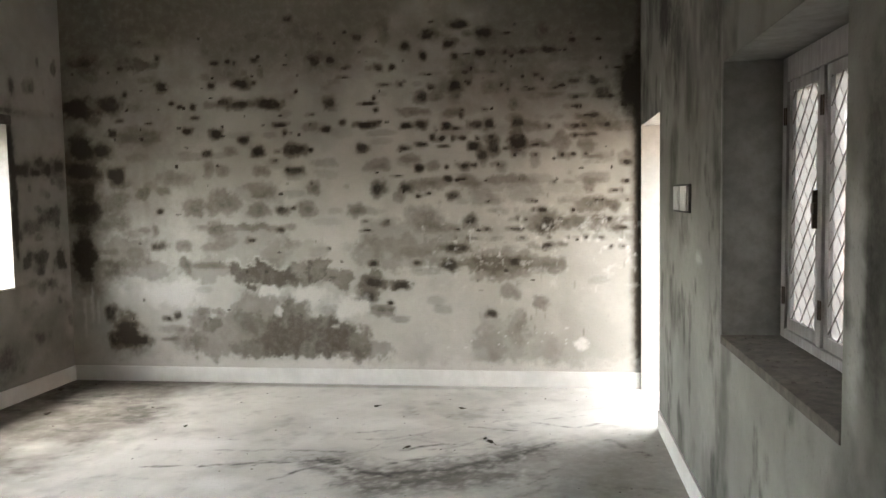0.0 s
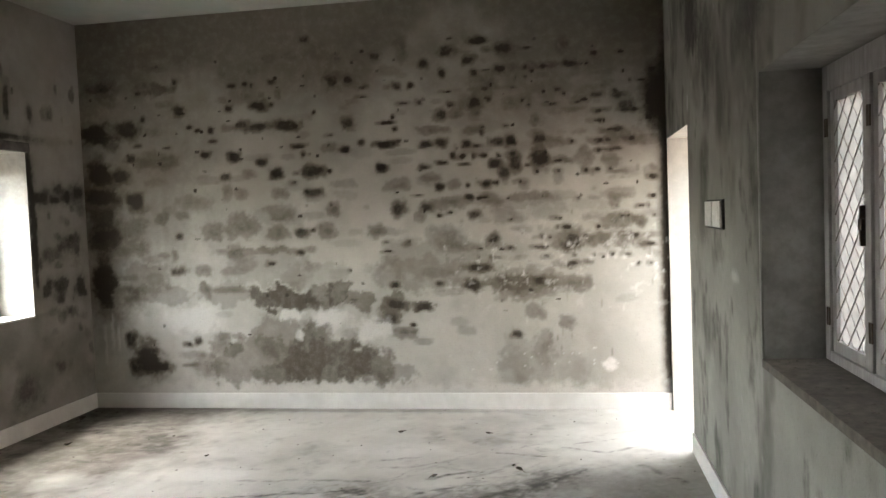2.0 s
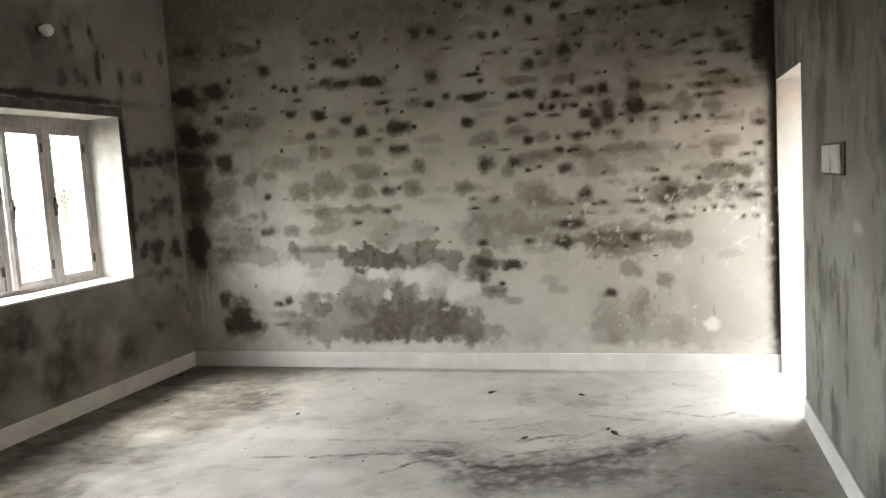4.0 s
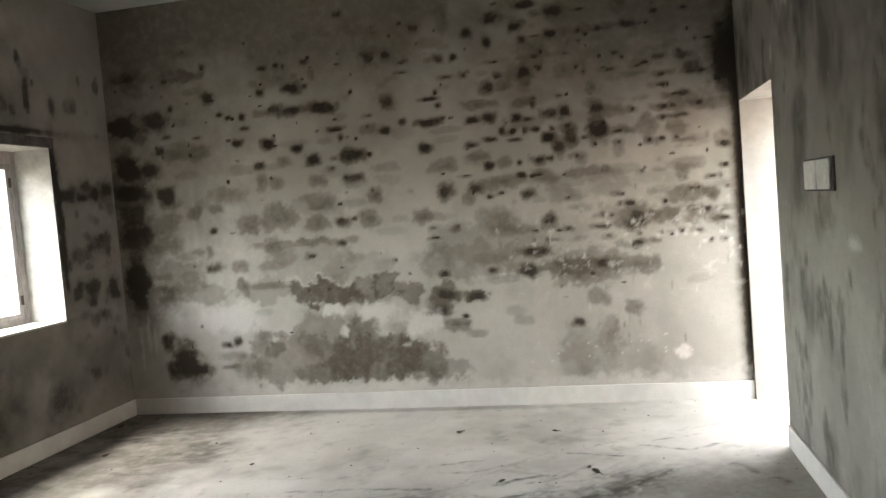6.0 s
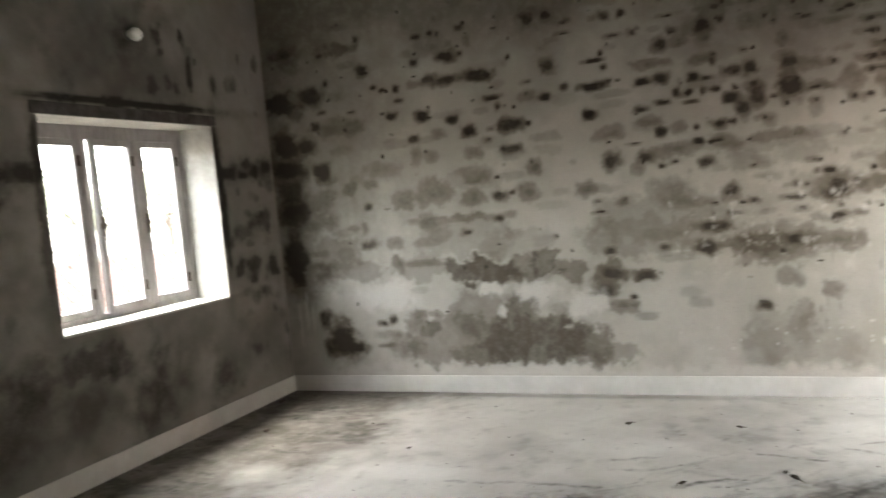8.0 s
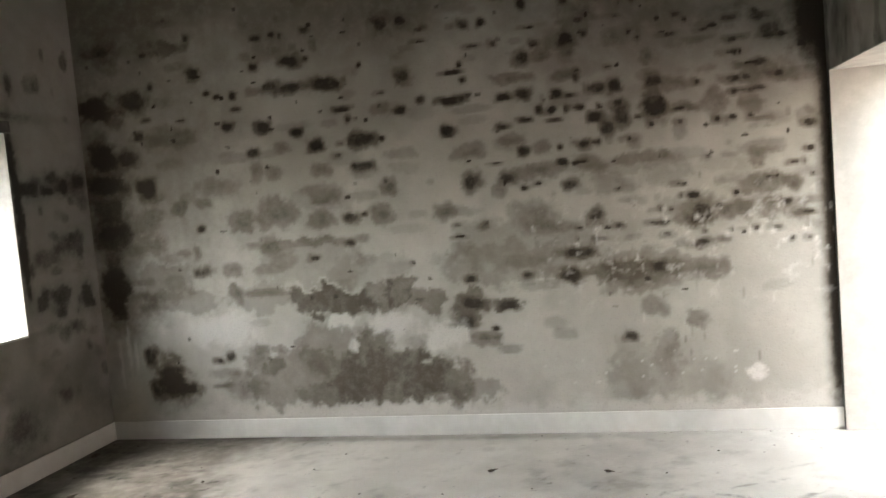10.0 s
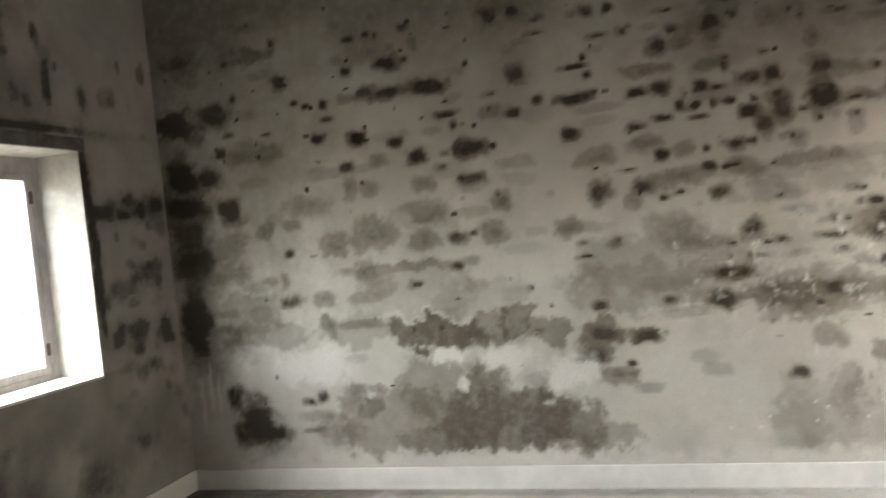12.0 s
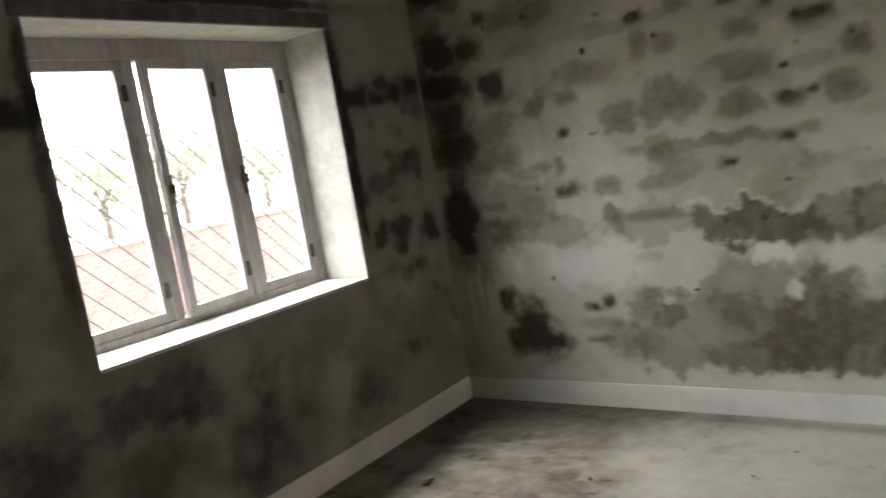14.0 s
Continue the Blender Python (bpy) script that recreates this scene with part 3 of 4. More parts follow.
left = Sheet(YF, YB, 0.0, H, 0.02, (WIN_A, WIN_B))
blot = fractal(left.u, left.v, 0.55, 131)
near = np.clip((5.6 - left.u) * 0.7 + 0.2, 0.2, 1)
left.green += np.clip((blot - 0.42) * 2.6, 0, 0.85) * near
left.green += np.clip((fractal(left.u, left.v, 0.9, 137) - 0.44) * 3.0, 0, 0.7) * np.clip((left.v - 0.15) / 0.25, 0, 1) * (left.v < 0.92)
left.red += np.clip((fractal(left.u, left.v, 0.3, 141) - 0.54) * 2.0, 0, 0.55) * near
for y, z, w, h, k in ((3.42, 1.86, 0.75, 0.13, 0.5), (3.25, 1.88, 0.2, 0.1, 0.8), (3.5, 1.84, 0.16, 0.08, 0.8), (3.66, 1.86, 0.12, 0.1, 0.8), (3.3, 1.70, 0.5, 0.22, 0.7), (5.64, 1.86, 0.7, 0.13, 0.45), (5.42, 1.84, 0.16, 0.09, 0.7), (5.6, 1.82, 0.12, 0.06, 0.8), (5.74, 1.85, 0.1, 0.08, 0.8), (5.88, 1.9, 0.14, 0.1, 0.75), (5.66, 1.92, 0.1, 0.07, 0.6), (5.32, 1.62, 0.08, 0.75, 0.95), (5.31, 2.02, 0.06, 0.4, 0.9), (5.33, 1.32, 0.05, 0.35, 0.8), (3.75, 2.0, 0.06, 0.35, 0.8), (3.74, 1.5, 0.06, 0.8, 0.6),
                      (4.55, 2.30, 1.6, 0.05, 0.95), (3.95, 0.72, 0.45, 0.2, 0.6), (4.5, 0.5, 0.5, 0.35, 0.3), (3.3, 0.45, 0.5, 0.5, 0.3), (2.9, 2.5, 0.6, 0.5, 0.7), (5.45, 1.1, 0.12, 0.14, 0.75), (5.62, 1.12, 0.14, 0.13, 0.7), (5.86, 1.08, 0.14, 0.18, 0.8),
                      (5.1, 2.55, 0.05, 0.22, 0.75), (5.35, 2.5, 0.06, 0.12, 0.6), (5.8, 1.45, 0.2, 0.16, 0.6), (5.55, 1.38, 0.26, 0.12, 0.5)):
    left.spot(y, z, w, h, k * 0.9, soft=0.42, wob=1.5)
    left.spot(y, z, w * 1.4, h * 1.5, k * 0.45, "green", soft=0.5, wob=1.4)
rng = random.Random(29)
for k in range(34):
    left.spot(rng.uniform(5.36, 5.97), rng.uniform(0.45, 1.8), rng.uniform(0.05, 0.15), rng.uniform(0.05, 0.12), rng.uniform(0.2, 0.5), soft=0.6, wob=1.2)
for k in range(16):
    left.spot(rng.uniform(4.7, 5.9), rng.uniform(2.3, 2.9), rng.uniform(0.03, 0.10), rng.uniform(0.04, 0.16), rng.uniform(0.3, 0.65), soft=0.5, wob=1.5)
for k in range(30):
    left.spot(rng.uniform(2.2, 5.2), rng.uniform(0.2, 0.85), rng.uniform(0.08, 0.4), rng.uniform(0.08, 0.3), rng.uniform(0.08, 0.28), soft=0.8, wob=2.5)
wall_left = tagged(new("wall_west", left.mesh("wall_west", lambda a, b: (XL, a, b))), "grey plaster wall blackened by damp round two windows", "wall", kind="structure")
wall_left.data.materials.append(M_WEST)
bm = bmesh.new()
body(bm, "x", XL - 0.004, XL - TL, YF - 0.3, YB, GROUND, H + 0.15, (WIN_A, WIN_B))
part("masonry", bm, M_REVEAL, wall_left)

right = Sheet(YF, YB, 0.0, H, 0.02, (DOOR, WIN_C))
streak = fractal(right.u, right.v, 0.34, 201, stretch=1.7)
right.green += np.clip((streak - 0.46) * 3.0, 0, 0.75)
right.red += np.clip((fractal(right.u, right.v, 0.16, 221, stretch=2.0) - 0.57) * 2.4, 0, 0.45)
right.blue += np.clip((fractal(right.u, right.v, 0.07, 231, stretch=2.0) - 0.78) * 4, 0, 0.4)
# dark blotches; the tall narrow one darkens the return beside the doorway
for y, z, w, h, k in ((4.75, 2.75, 0.5, 0.5, 0.75), (4.3, 2.5, 0.5, 0.4, 0.5), (5.98, 1.4, 0.10, 2.8, 0.6), (4.0, 1.36, 0.3, 0.16, 0.4), (3.2, 2.5, 0.6, 0.5, 0.4), (1.55, 1.5, 0.12, 0.9, 0.5)):
    right.spot(y, z, w, h, k, soft=0.6, wob=1.5)
for y, z, w, h in ((3.115, 1.5, 0.02, 1.15), (4.91, 2.24, 0.05, 0.09), (4.915, 1.3, 0.015, 1.4), (3.6, 1.25, 0.14, 0.05), (1.66, 1.3, 0.08, 0.5)):
    right.spot(y, z, w, h, 0.6, "blue", soft=0.6, wob=2)
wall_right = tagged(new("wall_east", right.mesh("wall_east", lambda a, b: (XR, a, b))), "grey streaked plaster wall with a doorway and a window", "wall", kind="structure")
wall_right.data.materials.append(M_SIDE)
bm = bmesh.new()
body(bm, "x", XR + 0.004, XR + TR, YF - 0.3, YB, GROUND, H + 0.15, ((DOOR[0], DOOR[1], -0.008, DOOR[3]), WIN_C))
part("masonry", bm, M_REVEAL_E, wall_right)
# plaster lining of the doorway: far jamb, near jamb and soffit
M_JAMB = simple("chipped_jamb_plaster", (0.50, 0.485, 0.44), (0.40, 0.385, 0.345), 7, 0.9, relief=0.5)
for name, y0, y1, z0, z1 in (("jamb", DOOR[1] - 0.006, DOOR[1] + 0.001, 0.0, DOOR[3]), ("jamb", DOOR[0] - 0.001, DOOR[0] + 0.006, 0.0, DOOR[3]), ("soffit", DOOR[0] + 0.006, DOOR[1] - 0.006, DOOR[3] - 0.006, DOOR[3] + 0.001)):
    block(name, M_JAMB, wall_right, XR - 0.001, XR + TR + 0.001, y0, y1, z0, z1, 0.002)

bm = bmesh.new()
body(bm, "y", YF, YF - 0.3, XL - TL, XR + TR, GROUND, H + 0.15, ())
front = part("wall_south", bm, M_REVEAL)
tagged(front, "plain grey plastered end wall", "wall", kind="structure")

floor_sheet = Sheet(XL, XR + TR, YF - 0.3, YB, 0.018)
floor_sheet.green += np.clip((fractal(floor_sheet.u, floor_sheet.v, 0.6, 301) - 0.5) * 1.1, 0, 0.3)
floor_sheet.green += np.clip((fractal(floor_sheet.u, floor_sheet.v, 0.16, 305) - 0.57) * 1.2, 0, 0.25)
floor_sheet.red += np.clip((fractal(floor_sheet.u, floor_sheet.v, 0.05, 311) - 0.68) * 3, 0, 0.4)
# shade below the west windows painted into the floor colour, mottled with dirt
west_shade_edge = XL + 1.3 + (fractal(floor_sheet.u, floor_sheet.v, 0.7, 331) - 0.5) * 1.4
floor_sheet.green += np.clip((west_shade_edge - floor_sheet.u) / 0.6 + 0.4, 0, 0.85) * (0.65 + 0.5 * fractal(floor_sheet.u, floor_sheet.v, 0.2, 335))
floor_sheet.red += np.clip((fractal(floor_sheet.u, floor_sheet.v, 0.3, 341, stretch=0.4) - 0.5) * 2.5, 0, 0.45) * np.clip((west_shade_edge - floor_sheet.u) / 0.5 + 0.3, 0, 1)


def scrape(points, width, depth, layer="red"):
    """A drag mark through the dust along a bent line."""
    s = floor_sheet
    for (ax, ay), (bx, by) in zip(points, points[1:]):
        dx, dy = bx - ax, by - ay
        t = np.clip(((s.u - ax) * dx + (s.v - ay) * dy) / (dx * dx + dy * dy), 0, 1)
        d = np.hypot(s.u - ax - t * dx + s.warp[0] * 0.06, s.v - ay - t * dy + s.warp[1] * 0.06)
        f = np.clip(1 - d / width, 0, 1) * depth * np.clip(0.85 + 1.2 * s.fine + s.warp[0], 0.2, 1)
        if layer == "red":
            s.red = np.maximum(s.red, f)
        else:
            s.green = np.maximum(s.green, f)


scrape(((-2.97, 3.92), (-2.5, 4.0), (-1.86, 4.14)), 0.03, 0.8)
scrape(((-2.13, 3.79), (-2.02, 3.92), (-1.82, 4.12)), 0.03, 0.8)
scrape(((-1.96, 4.13), (-1.68, 3.98), (-1.43, 3.89)), 0.05, 0.9)
scrape(((-1.53, 3.92), (-1.18, 4.03), (-0.95, 4.18), (-0.71, 4.37), (-0.56, 4.57)), 0.07, 0.7)
scrape(((-1.6, 3.86), (-1.18, 4.0), (-0.95, 4.15), (-0.66, 4.4)), 0.30, 1.0, "green")
scrape(((-1.86, 4.14), (-1.6, 3.9), (-1.1, 3.85), (-0.8, 4.0)), 0.30, 0.95, "green")
scrape(((-2.66, 4.25), (-2.2, 4.3), (-1.84, 4.29)), 0.03, 0.6)
scrape(((-1.5, 4.35), (-1.35, 4.43), (-1.17, 4.5)), 0.035, 0.8)
scrape(((-0.67, 5.0), (-0.39, 4.9), (-0.14, 5.09)), 0.03, 0.6)
scrape(((-1.1, 4.87), (-0.8, 4.8)), 0.03, 0.7)
scrape(((-1.84, 4.68), (-1.6, 4.76)), 0.035, 0.6)
scrape(((-0.6, 5.07), (-0.31, 5.2)), 0.025, 0.5)
scrape(((-1.66, 3.92), (-1.46, 4.15), (-1.22, 4.25)), 0.04, 0.7)
scrape(((-0.2, 4.65), (0.02, 4.38)), 0.05, 0.6)
# wide darker band by the east wall, south of the doorway
scrape(((0.1, 4.7), (-0.2, 4.3), (-0.3, 3.2)), 0.5, 0.45, "green")
for k in range(60):
    x, y, a, n = random.uniform(-4.0, -0.2), random.uniform(1.0, 5.6), random.gauss(0.25, 0.5), random.uniform(0.08, 0.35)
    scrape(((x, y), (x + n * math.cos(a), y + n * math.sin(a))), random.uniform(0.025, 0.055), random.uniform(0.2, 0.42))
for x, y, w, h in ((-2.85, 4.38, 0.5, 0.25), (-2.4, 3.7, 0.4, 0.2), (-1.9, 4.9, 0.7, 0.3)):
    floor_sheet.spot(x, y, w, h, 0.55, "blue", soft=0.7)
# darker north-west corner and thin strip along the north wall's foot
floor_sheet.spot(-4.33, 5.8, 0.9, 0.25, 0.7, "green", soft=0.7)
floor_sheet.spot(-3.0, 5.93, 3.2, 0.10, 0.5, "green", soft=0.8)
# a fan of fine rub marks crossing the main scrape
rub = random.Random(3)
for k in range(26):
    x, y, a, n = rub.uniform(-1.9, -0.5), rub.uniform(3.6, 4.7), rub.choice((0.45, 0.5, -0.35, 0.1)) + rub.gauss(0, 0.12), rub.uniform(0.2, 0.6)
    scrape(((x, y), (x + n * 0.5 * math.cos(a), y + n * 0.5 * math.sin(a)), (x + n * math.cos(a + 0.2), y + n * math.sin(a + 0.2))), rub.uniform(0.02, 0.045), rub.uniform(0.3, 0.55))
# two arms of a wide swept arc that meet at its dirty middle
scrape(((-2.16, 4.16), (-1.86, 3.98), (-1.64, 3.78), (-1.46, 3.64)), 0.11, 0.5)
scrape(((-2.3, 4.08), (-2.12, 4.13), (-1.9, 4.02)), 0.03, 0.6)
scrape(((-1.52, 3.66), (-1.31, 3.78), (-1.15, 3.90), (-0.96, 4.09), (-0.87, 4.29), (-0.77, 4.46)), 0.13, 0.5)
scrape(((-1.52, 3.70), (-1.30, 3.82), (-1.1, 3.98), (-0.92, 4.2)), 0.26, 0.95, "green")
scrape(((-1.8, 3.97), (-1.46, 3.93), (-1.22, 4.1), (-0.95, 4.32)), 0.05, 0.5)
scrape(((-0.84, 4.3), (-0.72, 4.42), (-0.62, 4.55)), 0.03, 0.7)
# broad darker zone near the east wall
floor_sheet.spot(-0.2, 4.1, 1.0, 1.1, 0.55, "green", soft=0.5, wob=3)
# floor shading of the north-west corner, put into the colour
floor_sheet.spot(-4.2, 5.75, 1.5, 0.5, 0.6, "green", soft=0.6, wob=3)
# dirt swept together along the arc
scrape(((-1.75, 3.75), (-1.35, 3.82), (-1.0, 4.0), (-0.75, 4.25)), 0.10, 0.5)
scrape(((-1.5, 3.6), (-1.1, 3.78), (-0.8, 3.95)), 0.16, 0.35)
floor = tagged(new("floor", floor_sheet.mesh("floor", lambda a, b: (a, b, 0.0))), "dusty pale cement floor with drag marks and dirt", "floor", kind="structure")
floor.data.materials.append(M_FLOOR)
bm = bmesh.new()
box(bm, XL - 0.001, XR + TR, YF - 0.3, YB, GROUND, -0.009)
part("slab", bm, M_MORTAR, floor)

top = Sheet(XL, XR, YF, YB, 0.05)
top.green += np.clip((fractal(top.u, top.v, 0.7, 401) - 0.5) * 1.5, 0, 0.6)
top.spot(-2.0, 5.0, 0.35, 0.25, 0.45, soft=0.5)
ceiling = tagged(new("ceiling", top.mesh("ceiling", lambda a, b: (a, b, H))), "flat off-white plaster ceiling with faint damp marks", "ceiling", kind="structure")
ceiling.data.materials.append(M_CEIL)
roof = tagged(block("roof_slab", M_LINTEL, None, XL - TL, XR + TR + EAVES, YF - 0.3, YB + 0.35, H + 0.15, H + 0.25), "bare concrete roof slab", "roof", kind="structure")


def skirting(x0, x1, y0, y1):
    ob = block("baseboard", M_SKIRT, None, x0, x1, y0, y1, 0.0, 0.132, 0.004)
    tagged(ob, "pale cement skirting along the foot of the wall", "baseboard", kind="structure")


skirting(XL + 0.014, XR, YB - 0.014, YB - 0.001)
skirting(XL + 0.001, XL + 0.014, YF, YB - 0.001)
skirting(XR - 0.014, XR - 0.001, YF, DOOR[0])


# ---- windows ----
def grille(parent, x, y0, y1, z0, z1, pitch, w, t, second, mat):
    """Diamond lattice of flat bars, both ways, clipped to the light."""
    for sense in (1, -1):
        lo, hi = (z0 - y1, z1 - y0) if sense == 1 else (z0 + y0, z1 + y1)
        c = lo + pitch * 0.4
        while c < hi:
            pts = []
            for y in (y0, y1):
                z = c + sense * y
                if z0 <= z <= z1:
                    pts.append((y, z))
            for z in (z0, z1):
                y = (z - c) * sense
                if y0 < y < y1:
                    pts.append((y, z))
            if len(pts) == 2 and abs(pts[0][0] - pts[1][0]) > 0.02:
                (ya, za), (yb, zb) = pts
                bar = bmesh.new()
                rod(bar, (x + sense * t, ya, za), (x + sense * t, yb, zb), w if sense == -1 else w * second, 4)
                part("grille_bar", bar, mat, parent)
            c += pitch


def sash(parent, x, y0, y1, z0, z1, stile, thick, handle_y, glass, flip):
    """One casement: stiles and rails, its pane, an iron handle and two hinges."""
    s = bmesh.new()
    box(s, x - thick, x, y0, y0 + stile, z0, z1, 0.003)
    box(s, x - thick, x, y1 - stile, y1, z0, z1, 0.003)
    box(s, x - thick, x, y0 + stile, y1 - stile, z0, z0 + stile * 1.1, 0.003)
    box(s, x - thick, x, y0 + stile, y1 - stile, z1 - stile, z1, 0.003)
    frame_ob = part("sash", s, M_WOOD, parent)
    block("pane", glass, frame_ob, x - thick * 0.6, x - thick * 0.45, y0 + stile - 0.004, y1 - stile + 0.004, z0 + stile, z1 - stile + 0.004)
    hb = bmesh.new()
    zc = (z0 + z1) / 2
    out = 0.022 * flip
    a, b = sorted((x - (thick if flip < 0 else 0), x + out - (thick if flip < 0 else 0)))
    box(hb, a, b, handle_y - 0.008, handle_y + 0.008, zc - 0.075, zc + 0.065, 0.004)
    box(hb, a, b, handle_y - 0.02, handle_y + 0.02, zc - 0.02, zc + 0.02, 0.004)
    part("handle", hb, M_IRON, frame_ob, "dark iron casement handle")
    far = y1 - 0.012 if handle_y < (y0 + y1) / 2 else y0 + 0.012
    for hz in (z0 + 0.14, z1 - 0.14):
        hinge_mesh = bmesh.new()
        lo, hi = sorted((a, a + 0.006) if flip < 0 else (b - 0.018, b - 0.022 + 0.007))
        box(hinge_mesh, lo, hi, far - 0.014, far + 0.014, hz - 0.035, hz + 0.035, 0.001)
        rod(hinge_mesh, ((lo + hi) / 2, far, hz - 0.035), ((lo + hi) / 2, far, hz + 0.035), 0.006, 8)
        part("hinge", hinge_mesh, M_IRON, frame_ob)
    return frame_ob


def frame_bars(bm, x0, x1, y0, y1, z0, z1, w, mullions, mw):
    box(bm, x0, x1, y0, y0 + w, z0, z1, 0.004)
    box(bm, x0, x1, y1 - w, y1, z0, z1, 0.004)
    box(bm, x0, x1, y0 + w, y1 - w, z0, z0 + w * 0.8, 0.004)
    box(bm, x0, x1, y0 + w, y1 - w, z1 - w * 1.8, z1, 0.004)
    for m in mullions:
        box(bm, x0, x1, m - mw / 2, m + mw / 2, z0 + w * 0.8, z1 - w * 1.8, 0.004)


def west_window(name, y0, y1, z0, z1, ajar):
    """Three-light timber window set deep in the west wall."""
    w = thing(name, "weathered grey timber window with three lights and a diamond grille", "window", kind="structure")
    xo = XL - 0.30
    bm = bmesh.new()
    mulls = (y0 + 0.575, y0 + 1.035)
    frame_bars(bm, xo - 0.075, xo, y0, y1, z0, z1, 0.05, mulls, 0.05)
    part("window_frame", bm, M_WOOD, w)
    bm = bmesh.new()
    box(bm, xo - 0.02, XL + 0.002, y0 + 0.001, y1 - 0.001, z0 - 0.012, z0 + 0.004, 0.003)
    part("window_sill", bm, M_SILL, w, "pale cement sill")
    bm = bmesh.new()
    box(bm, XL - 0.012, XL + 0.014, y0 - 0.04, y1 + 0.04, z1 + 0.0, z1 + 0.075, 0.008)
    part("lintel", bm, M_LINTEL, w, "rough dark concrete lintel edge")
    lights = ((y0 + 0.05, mulls[0] - 0.025), (mulls[0] + 0.025, mulls[1] - 0.025), (mulls[1] + 0.025, y1 - 0.05))
    za, zb = z0 + 0.04, z1 - 0.09
    for i, (a, b) in enumerate(lights):
        if ajar and i == 1:
            # the middle casement stands a little open into the room, hinged on the second mullion
            hinge = new("casement")
            hinge.parent = w
            hinge.matrix_basis = pose(xo - 0.008, b - 0.002, 0, 0, 0, 7)
            sash(hinge, 0.0, a - b + 0.004, 0.0, za, zb, 0.042, 0.035, a - b + 0.022, M_GLASS, 1)
        else:
            sash(w, xo - 0.01, a + 0.002, b - 0.002, za, zb, 0.042, 0.035, a + 0.02, M_GLASS, 1)
    grille(w, xo - 0.10, y0 + 0.03, y1 - 0.03, z0 + 0.03, z1 - 0.03, 0.12, 0.0045, 0.004, 0.35, M_IRON)
    return w


west_window("window_1", *WIN_A, True)
tagged(bpy.data.objects["window_1"], "weathered grey timber window with its middle casement ajar, diamond grille")
west_window("window_2", *WIN_B, False)

wc = thing("window_3", "weathered timber window with grimy glass and diamond grille", "window", kind="structure")
y0, y1, z0, z1 = WIN_C
xo = 0.398
mulls = (y0 + 0.455, y0 + 0.905)
bm = bmesh.new()
frame_bars(bm, xo, xo + 0.07, y0, y1, z0, z1, 0.055, mulls, 0.05)
part("window_frame", bm, M_WOOD, wc)
block("window_sill", M_DUST, wc, XR - 0.004, xo + 0.02, y0 + 0.001, y1 - 0.001, z0 - 0.03, z0 + 0.006, 0.004, "dusty brown sill strewn with dirt")
edges = (y0 + 0.055, mulls[0] - 0.025, mulls[0] + 0.025, mulls[1] - 0.025, mulls[1] + 0.025, y1 - 0.055)
for a, b in zip(edges[::2], edges[1::2]):
    sash(wc, xo + 0.045, a + 0.002, b - 0.002, z0 + 0.045, z1 - 0.10, 0.042, 0.035, a + 0.02, M_FROST, -1)
grille(wc, xo + 0.016, y0 + 0.05, y1 - 0.05, z0 + 0.05, z1 - 0.05, 0.10, 0.0028, 0.003, 0.5, M_WIRE)


# ---- fittings ----
sw = thing("switch_board", "white two-plate switch board on the plaster", "switch", at=(XR, 4.03, 1.54))
bm = bmesh.new()
box(bm, -0.012, -0.001, -0.225, 0.225, -0.075, 0.075, 0.003)
part("back_box", bm, M_GROOVE, sw)
for k in (-1, 1):
    bm = bmesh.new()
    box(bm, -0.024, -0.012, k * 0.108 - 0.098, k * 0.108 + 0.098, -0.066, 0.066, 0.005)
    plate = part("plate", bm, M_WHITE, sw)
    bm = bmesh.new()
    box(bm, -0.0265, -0.024, k * 0.108 - 0.07, k * 0.108 + 0.07, -0.04, 0.04, 0.001)
    part("rocker", bm, M_WHITE, plate)

lamp = thing("wall_lamp", "white bulb in a wall batten holder", "lamp", at=(XL, 4.55, 2.75))
bm = bmesh.new()
rod(bm, (0.001, 0, 0), (0.018, 0, 0), 0.036, 24)
part("base", bm, M_GROOVE, lamp)
bm = bmesh.new()
rod(bm, (0.016, 0, 0), (0.04, 0, -0.004), 0.024, 16, 0.02)
part("holder", bm, M_WHITE, lamp)
bm = bmesh.new()
bmesh.ops.create_uvsphere(bm, u_segments=20, v_segments=14, radius=0.043, matrix=Matrix.Translation((0.07, 0, -0.01)))
part("bulb", bm, M_WHITE, lamp, "unlit milky bulb", True)

# ---- litter on the floor ----
def dry_leaf(x, y, size, seed):
    """A curled dry leaf or scrap with a stalk."""
    rng = random.Random(seed)
    t = thing("dry_leaf", "curled dark dry leaf lying on the dusty floor", "leaf", group="litter on the floor", at=(x, y, 0.001))
    t.rotation_euler = (0, 0, rng.uniform(0, 6.3))
    bm = bmesh.new()
    rows = []
    for i in range(7):
        s = i / 6
        half = size * 0.28 * math.sin(math.pi * min(0.97, s + 0.05)) + 0.002
        lift = 0.012 * size / 0.08 * (abs(s - 0.5) * 2) ** 2
        rows.append([bm.verts.new(((s - 0.5) * size, k * half * rng.uniform(0.8, 1.1), lift + abs(k) * half * 0.6 + 0.001)) for k in (-1, -0.5, 0, 0.5, 1)])
    for a, b in zip(rows, rows[1:]):
        for k in range(4):
            bm.faces.new((a[k], b[k], b[k + 1], a[k + 1]))
    bmesh.ops.solidify(bm, geom=bm.faces[:], thickness=0.0015)
    part("blade", bm, M_TRASH, t)
    bm = bmesh.new()
    rod(bm, (size * 0.45, 0, 0.008), (size * 0.8, size * 0.12, 0.004), 0.0022, 6)
    part("stalk", bm, M_TRASH, t)


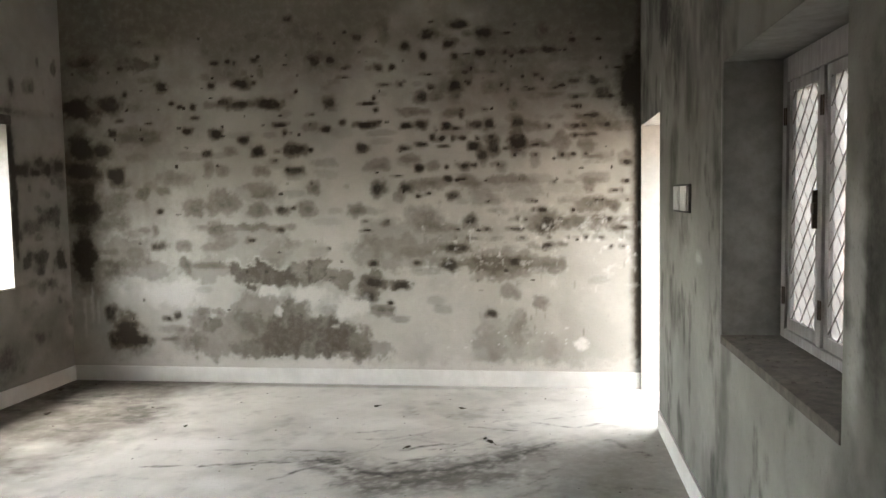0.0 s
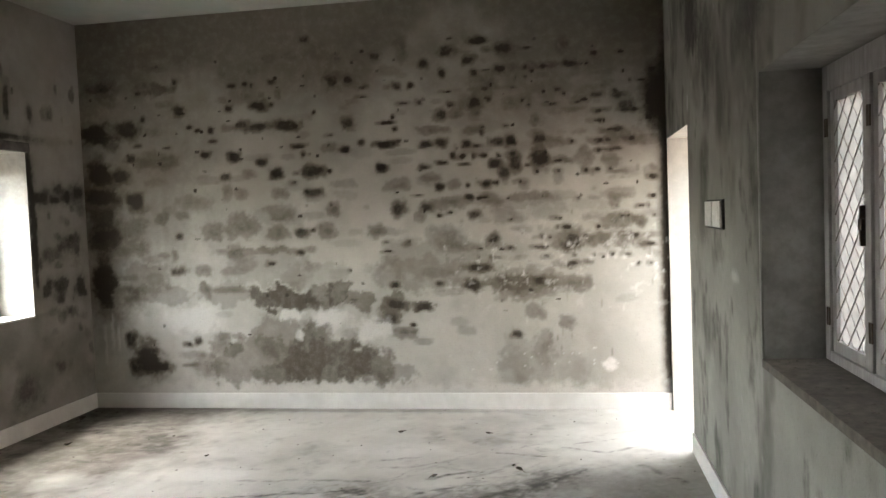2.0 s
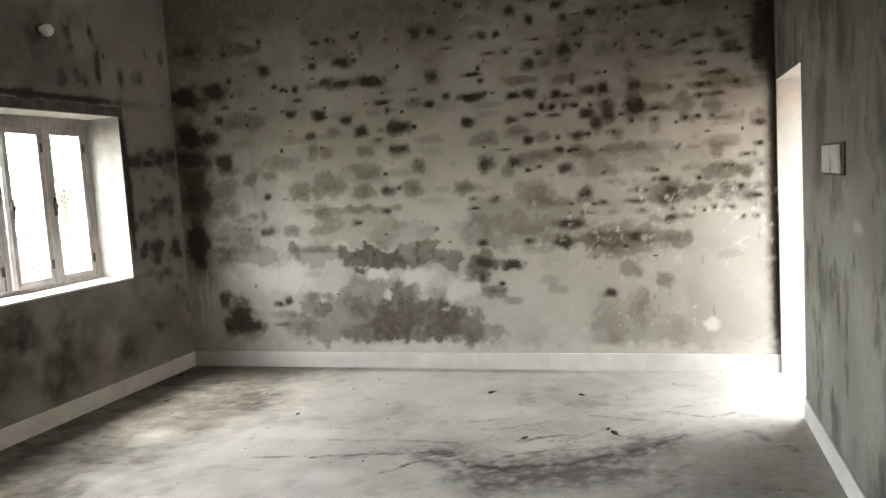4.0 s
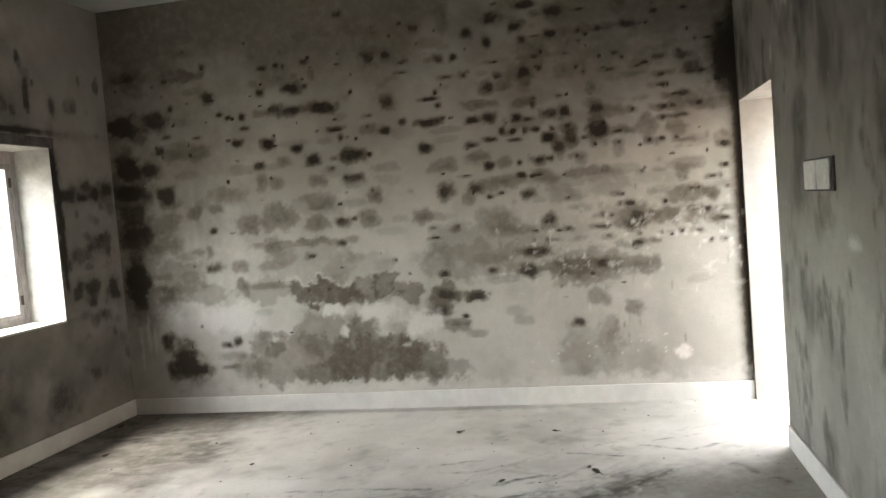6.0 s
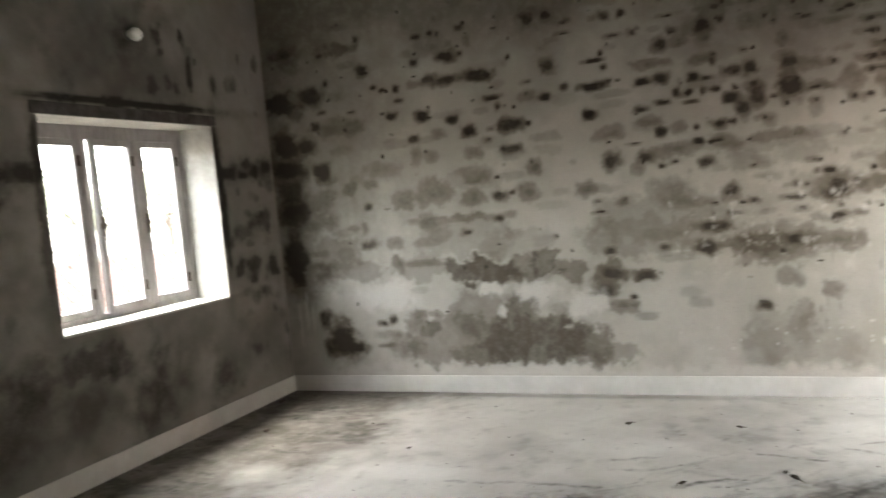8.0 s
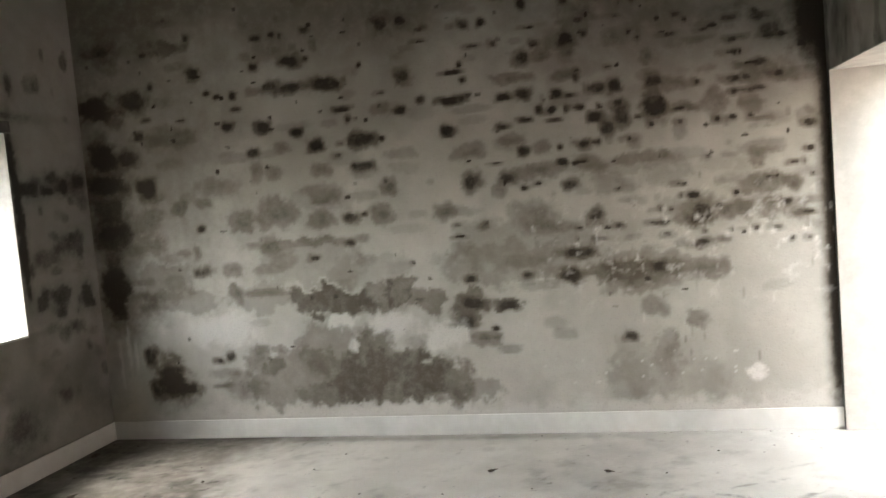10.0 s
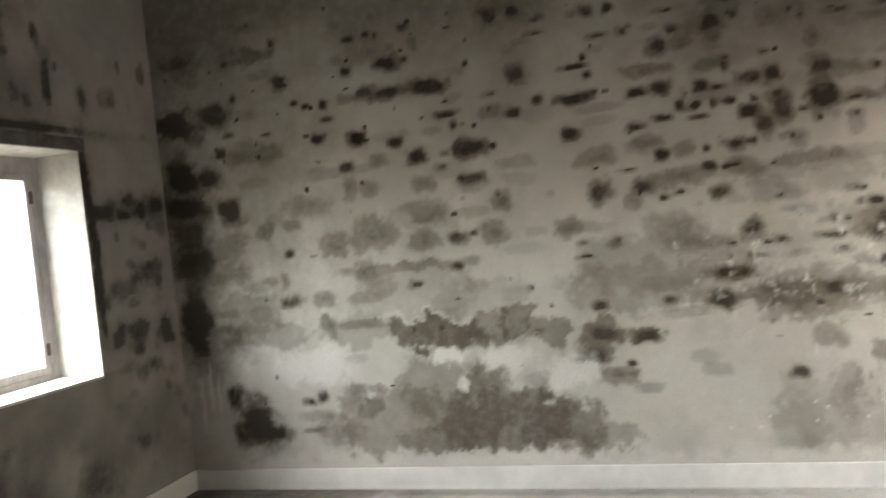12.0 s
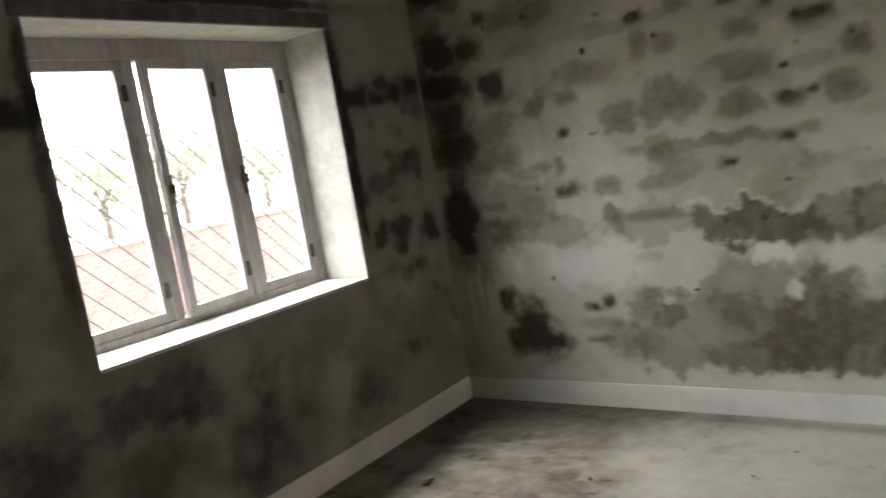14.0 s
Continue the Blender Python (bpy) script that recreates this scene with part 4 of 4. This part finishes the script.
for i, (x, y, s) in enumerate(((-0.94, 4.53, 0.09), (-1.85, 5.31, 0.08), (-1.21, 5.3, 0.06), (-3.08, 4.71, 0.06), (-4.27, 4.92, 0.10), (-1.45, 4.39, 0.07), (-4.62, 5.6, 0.13), (-3.56, 5.15, 0.05), (-0.98, 4.6, 0.06))):
    dry_leaf(x, y, s * 0.75, i)


# crumbs of plaster and dirt on the east sill and along the foot of the walls
rng = random.Random(9)
verts, faces = [], []
spots = [(rng.uniform(0.19, 0.39), rng.uniform(1.78, 3.05), 0.967, 0.006) for _ in range(60)]
spots += [(XL + 0.02 + abs(rng.gauss(0, 0.12)), rng.uniform(0.5, 5.9), 0.001, 0.009) for _ in range(140)]
spots += [(rng.uniform(XL, XR), YB - 0.02 - abs(rng.gauss(0, 0.08)), 0.001, 0.004) for _ in range(40)]
spots += [(rng.uniform(XL, XR), rng.uniform(1.0, 5.9), 0.001, 0.005) for _ in range(160)]
for x, y, z, r in spots:
    k = len(verts)
    a = rng.uniform(0, 6.3)
    s = r * rng.uniform(0.5, 1.8)
    for q in range(5):
        verts.append((x + s * math.cos(a + q * 1.257) * rng.uniform(0.6, 1.4), y + s * math.sin(a + q * 1.257) * rng.uniform(0.5, 1.2), z))
    verts.append((x, y, z + s * 0.6))
    faces += [(k + q, k + (q + 1) % 5, k + 5) for q in range(5)]
me = bpy.data.meshes.new("grit")
me.from_pydata(verts, [], faces)
me.materials.append(M_DUST)
tagged(new("grit", me), "crumbs of dirt and plaster scattered on floor and sill", "grit", kind="stuff")

# ---- outdoors ----
veranda = tagged(block("veranda_floor", M_REVEAL_E, None, XR + TR + 0.002, XR + TR + 2.2, -3.0, 9.0, GROUND, -0.01), "pale cement veranda floor outside the doorway", "veranda", kind="structure")
ground = tagged(block("ground", M_EARTH, None, -400, 400, -400, 400, GROUND - 0.2, GROUND - 0.002), "bare dry earth", "ground", kind="structure")


def brick_face(x, out, y0, y1, z0, rows, seed, parent):
    """Stretcher courses standing proud of a mortar core, all in one mesh."""
    rng = random.Random(seed)
    verts, faces = [], []
    for r in range(rows):
        z = z0 + 0.02 + r * 0.075
        y = y0 + (0.12 if r % 2 else 0)
        while y < y1 - 0.3:
            d = rng.uniform(0.006, 0.014)
            k = len(verts)
            for xx in (x - out * 0.02, x + out * d):
                verts += [(xx, y, z), (xx, y + 0.225, z), (xx, y + 0.225, z + 0.063), (xx, y, z + 0.063)]
            faces += [(k + 4, k + 5, k + 6, k + 7), (k, k + 4, k + 7, k + 3), (k + 1, k + 2, k + 6, k + 5), (k + 3, k + 7, k + 6, k + 2), (k, k + 1, k + 5, k + 4)]
            y += 0.237
    me = bpy.data.meshes.new("bricks")
    me.from_pydata(verts, [], faces)
    me.materials.append(M_BRICK)
    ob = new("bricks", me)
    ob.parent = parent
    tagged(ob, kind="stuff")


ew = thing("side_wall", "red brick side wall of the plot", "wall", kind="structure")
block("mortar_core", M_MORTAR, ew, 3.2, 3.4, -8, 16, GROUND - 0.02, 1.95)
block("coping", M_MORTAR, ew, 3.17, 3.43, -8, 16, 1.95, 2.03, 0.01)
brick_face(3.2, -1, -8, 16, GROUND, 31, 6, ew)
# added out of view to keep low sky light off the north wall
tagged(block("sky_block_wall", M_REVEAL, None, 3.6, 3.9, -8, 16, GROUND - 0.02, SKY_BLOCK_TOP), "plain unseen wall added to block low sky from the doorway", "wall", kind="structure")

bw = thing("boundary_wall", "low red brick boundary wall beyond the windows", "wall", kind="structure")
bm = bmesh.new()
box(bm, -11.2, -11.0, -6, 30, GROUND - 0.02, 1.0)
part("mortar_core", bm, M_MORTAR, bw)
bm = bmesh.new()
box(bm, -11.25, -10.95, -6, 30, 1.0, 1.08, 0.01)
part("coping", bm, M_MORTAR, bw)
brick_face(-11.0, 1, -6, 30, GROUND, 19, 5, bw)


def tree(x, y, height, seed):
    rng = random.Random(seed)
    t = thing("tree", "leafy green tree behind the boundary wall", "tree", group="trees beyond the wall", at=(x, y, GROUND))
    bm = bmesh.new()
    rod(bm, (0, 0, -0.05), (0.1, 0.05, height * 0.5), 0.16, 10, 0.10)
    tips = []
    for k in range(9):
        a = k * 2.4 + rng.random()
        s = height * rng.uniform(0.3, 0.5)
        e = Vector((math.cos(a) * height * rng.uniform(0.15, 0.3), math.sin(a) * height * rng.uniform(0.15, 0.3), height * rng.uniform(0.6, 0.95)))
        rod(bm, (0.1 * s / height, 0.05 * s / height, s), e, 0.06, 7, 0.015)
        tips.append(e)
    part("trunk", bm, M_BARK, t)
    verts, faces = [], []
    for e in tips:
        for _ in range(480):
            c = e + Vector((rng.gauss(0, 1), rng.gauss(0, 1), rng.gauss(0, 0.9) - 0.5)) * height * 0.13
            u = Vector((rng.gauss(0, 1), rng.gauss(0, 1), rng.gauss(0, 1))).normalized() * 0.09
            w = u.orthogonal().normalized() * 0.045
            k = len(verts)
            verts += [c - u, c + w, c + u, c - w]
            faces.append((k, k + 1, k + 2, k + 3))
    me = bpy.data.meshes.new("crown")
    me.from_pydata(verts, [], faces)
    me.materials.append(M_LEAF)
    new("crown", me).parent = t


for i, (x, y, h) in enumerate(((-29.5, 9.0, 4.6), (-31.0, 13.5, 4.9), (-29.0, 18.0, 4.4), (-30.5, 22.5, 4.9), (-31.0, 27.5, 4.6), (-29.5, 32.0, 5.0), (-31.5, 37.0, 4.7))):
    tree(x, y, h, i)
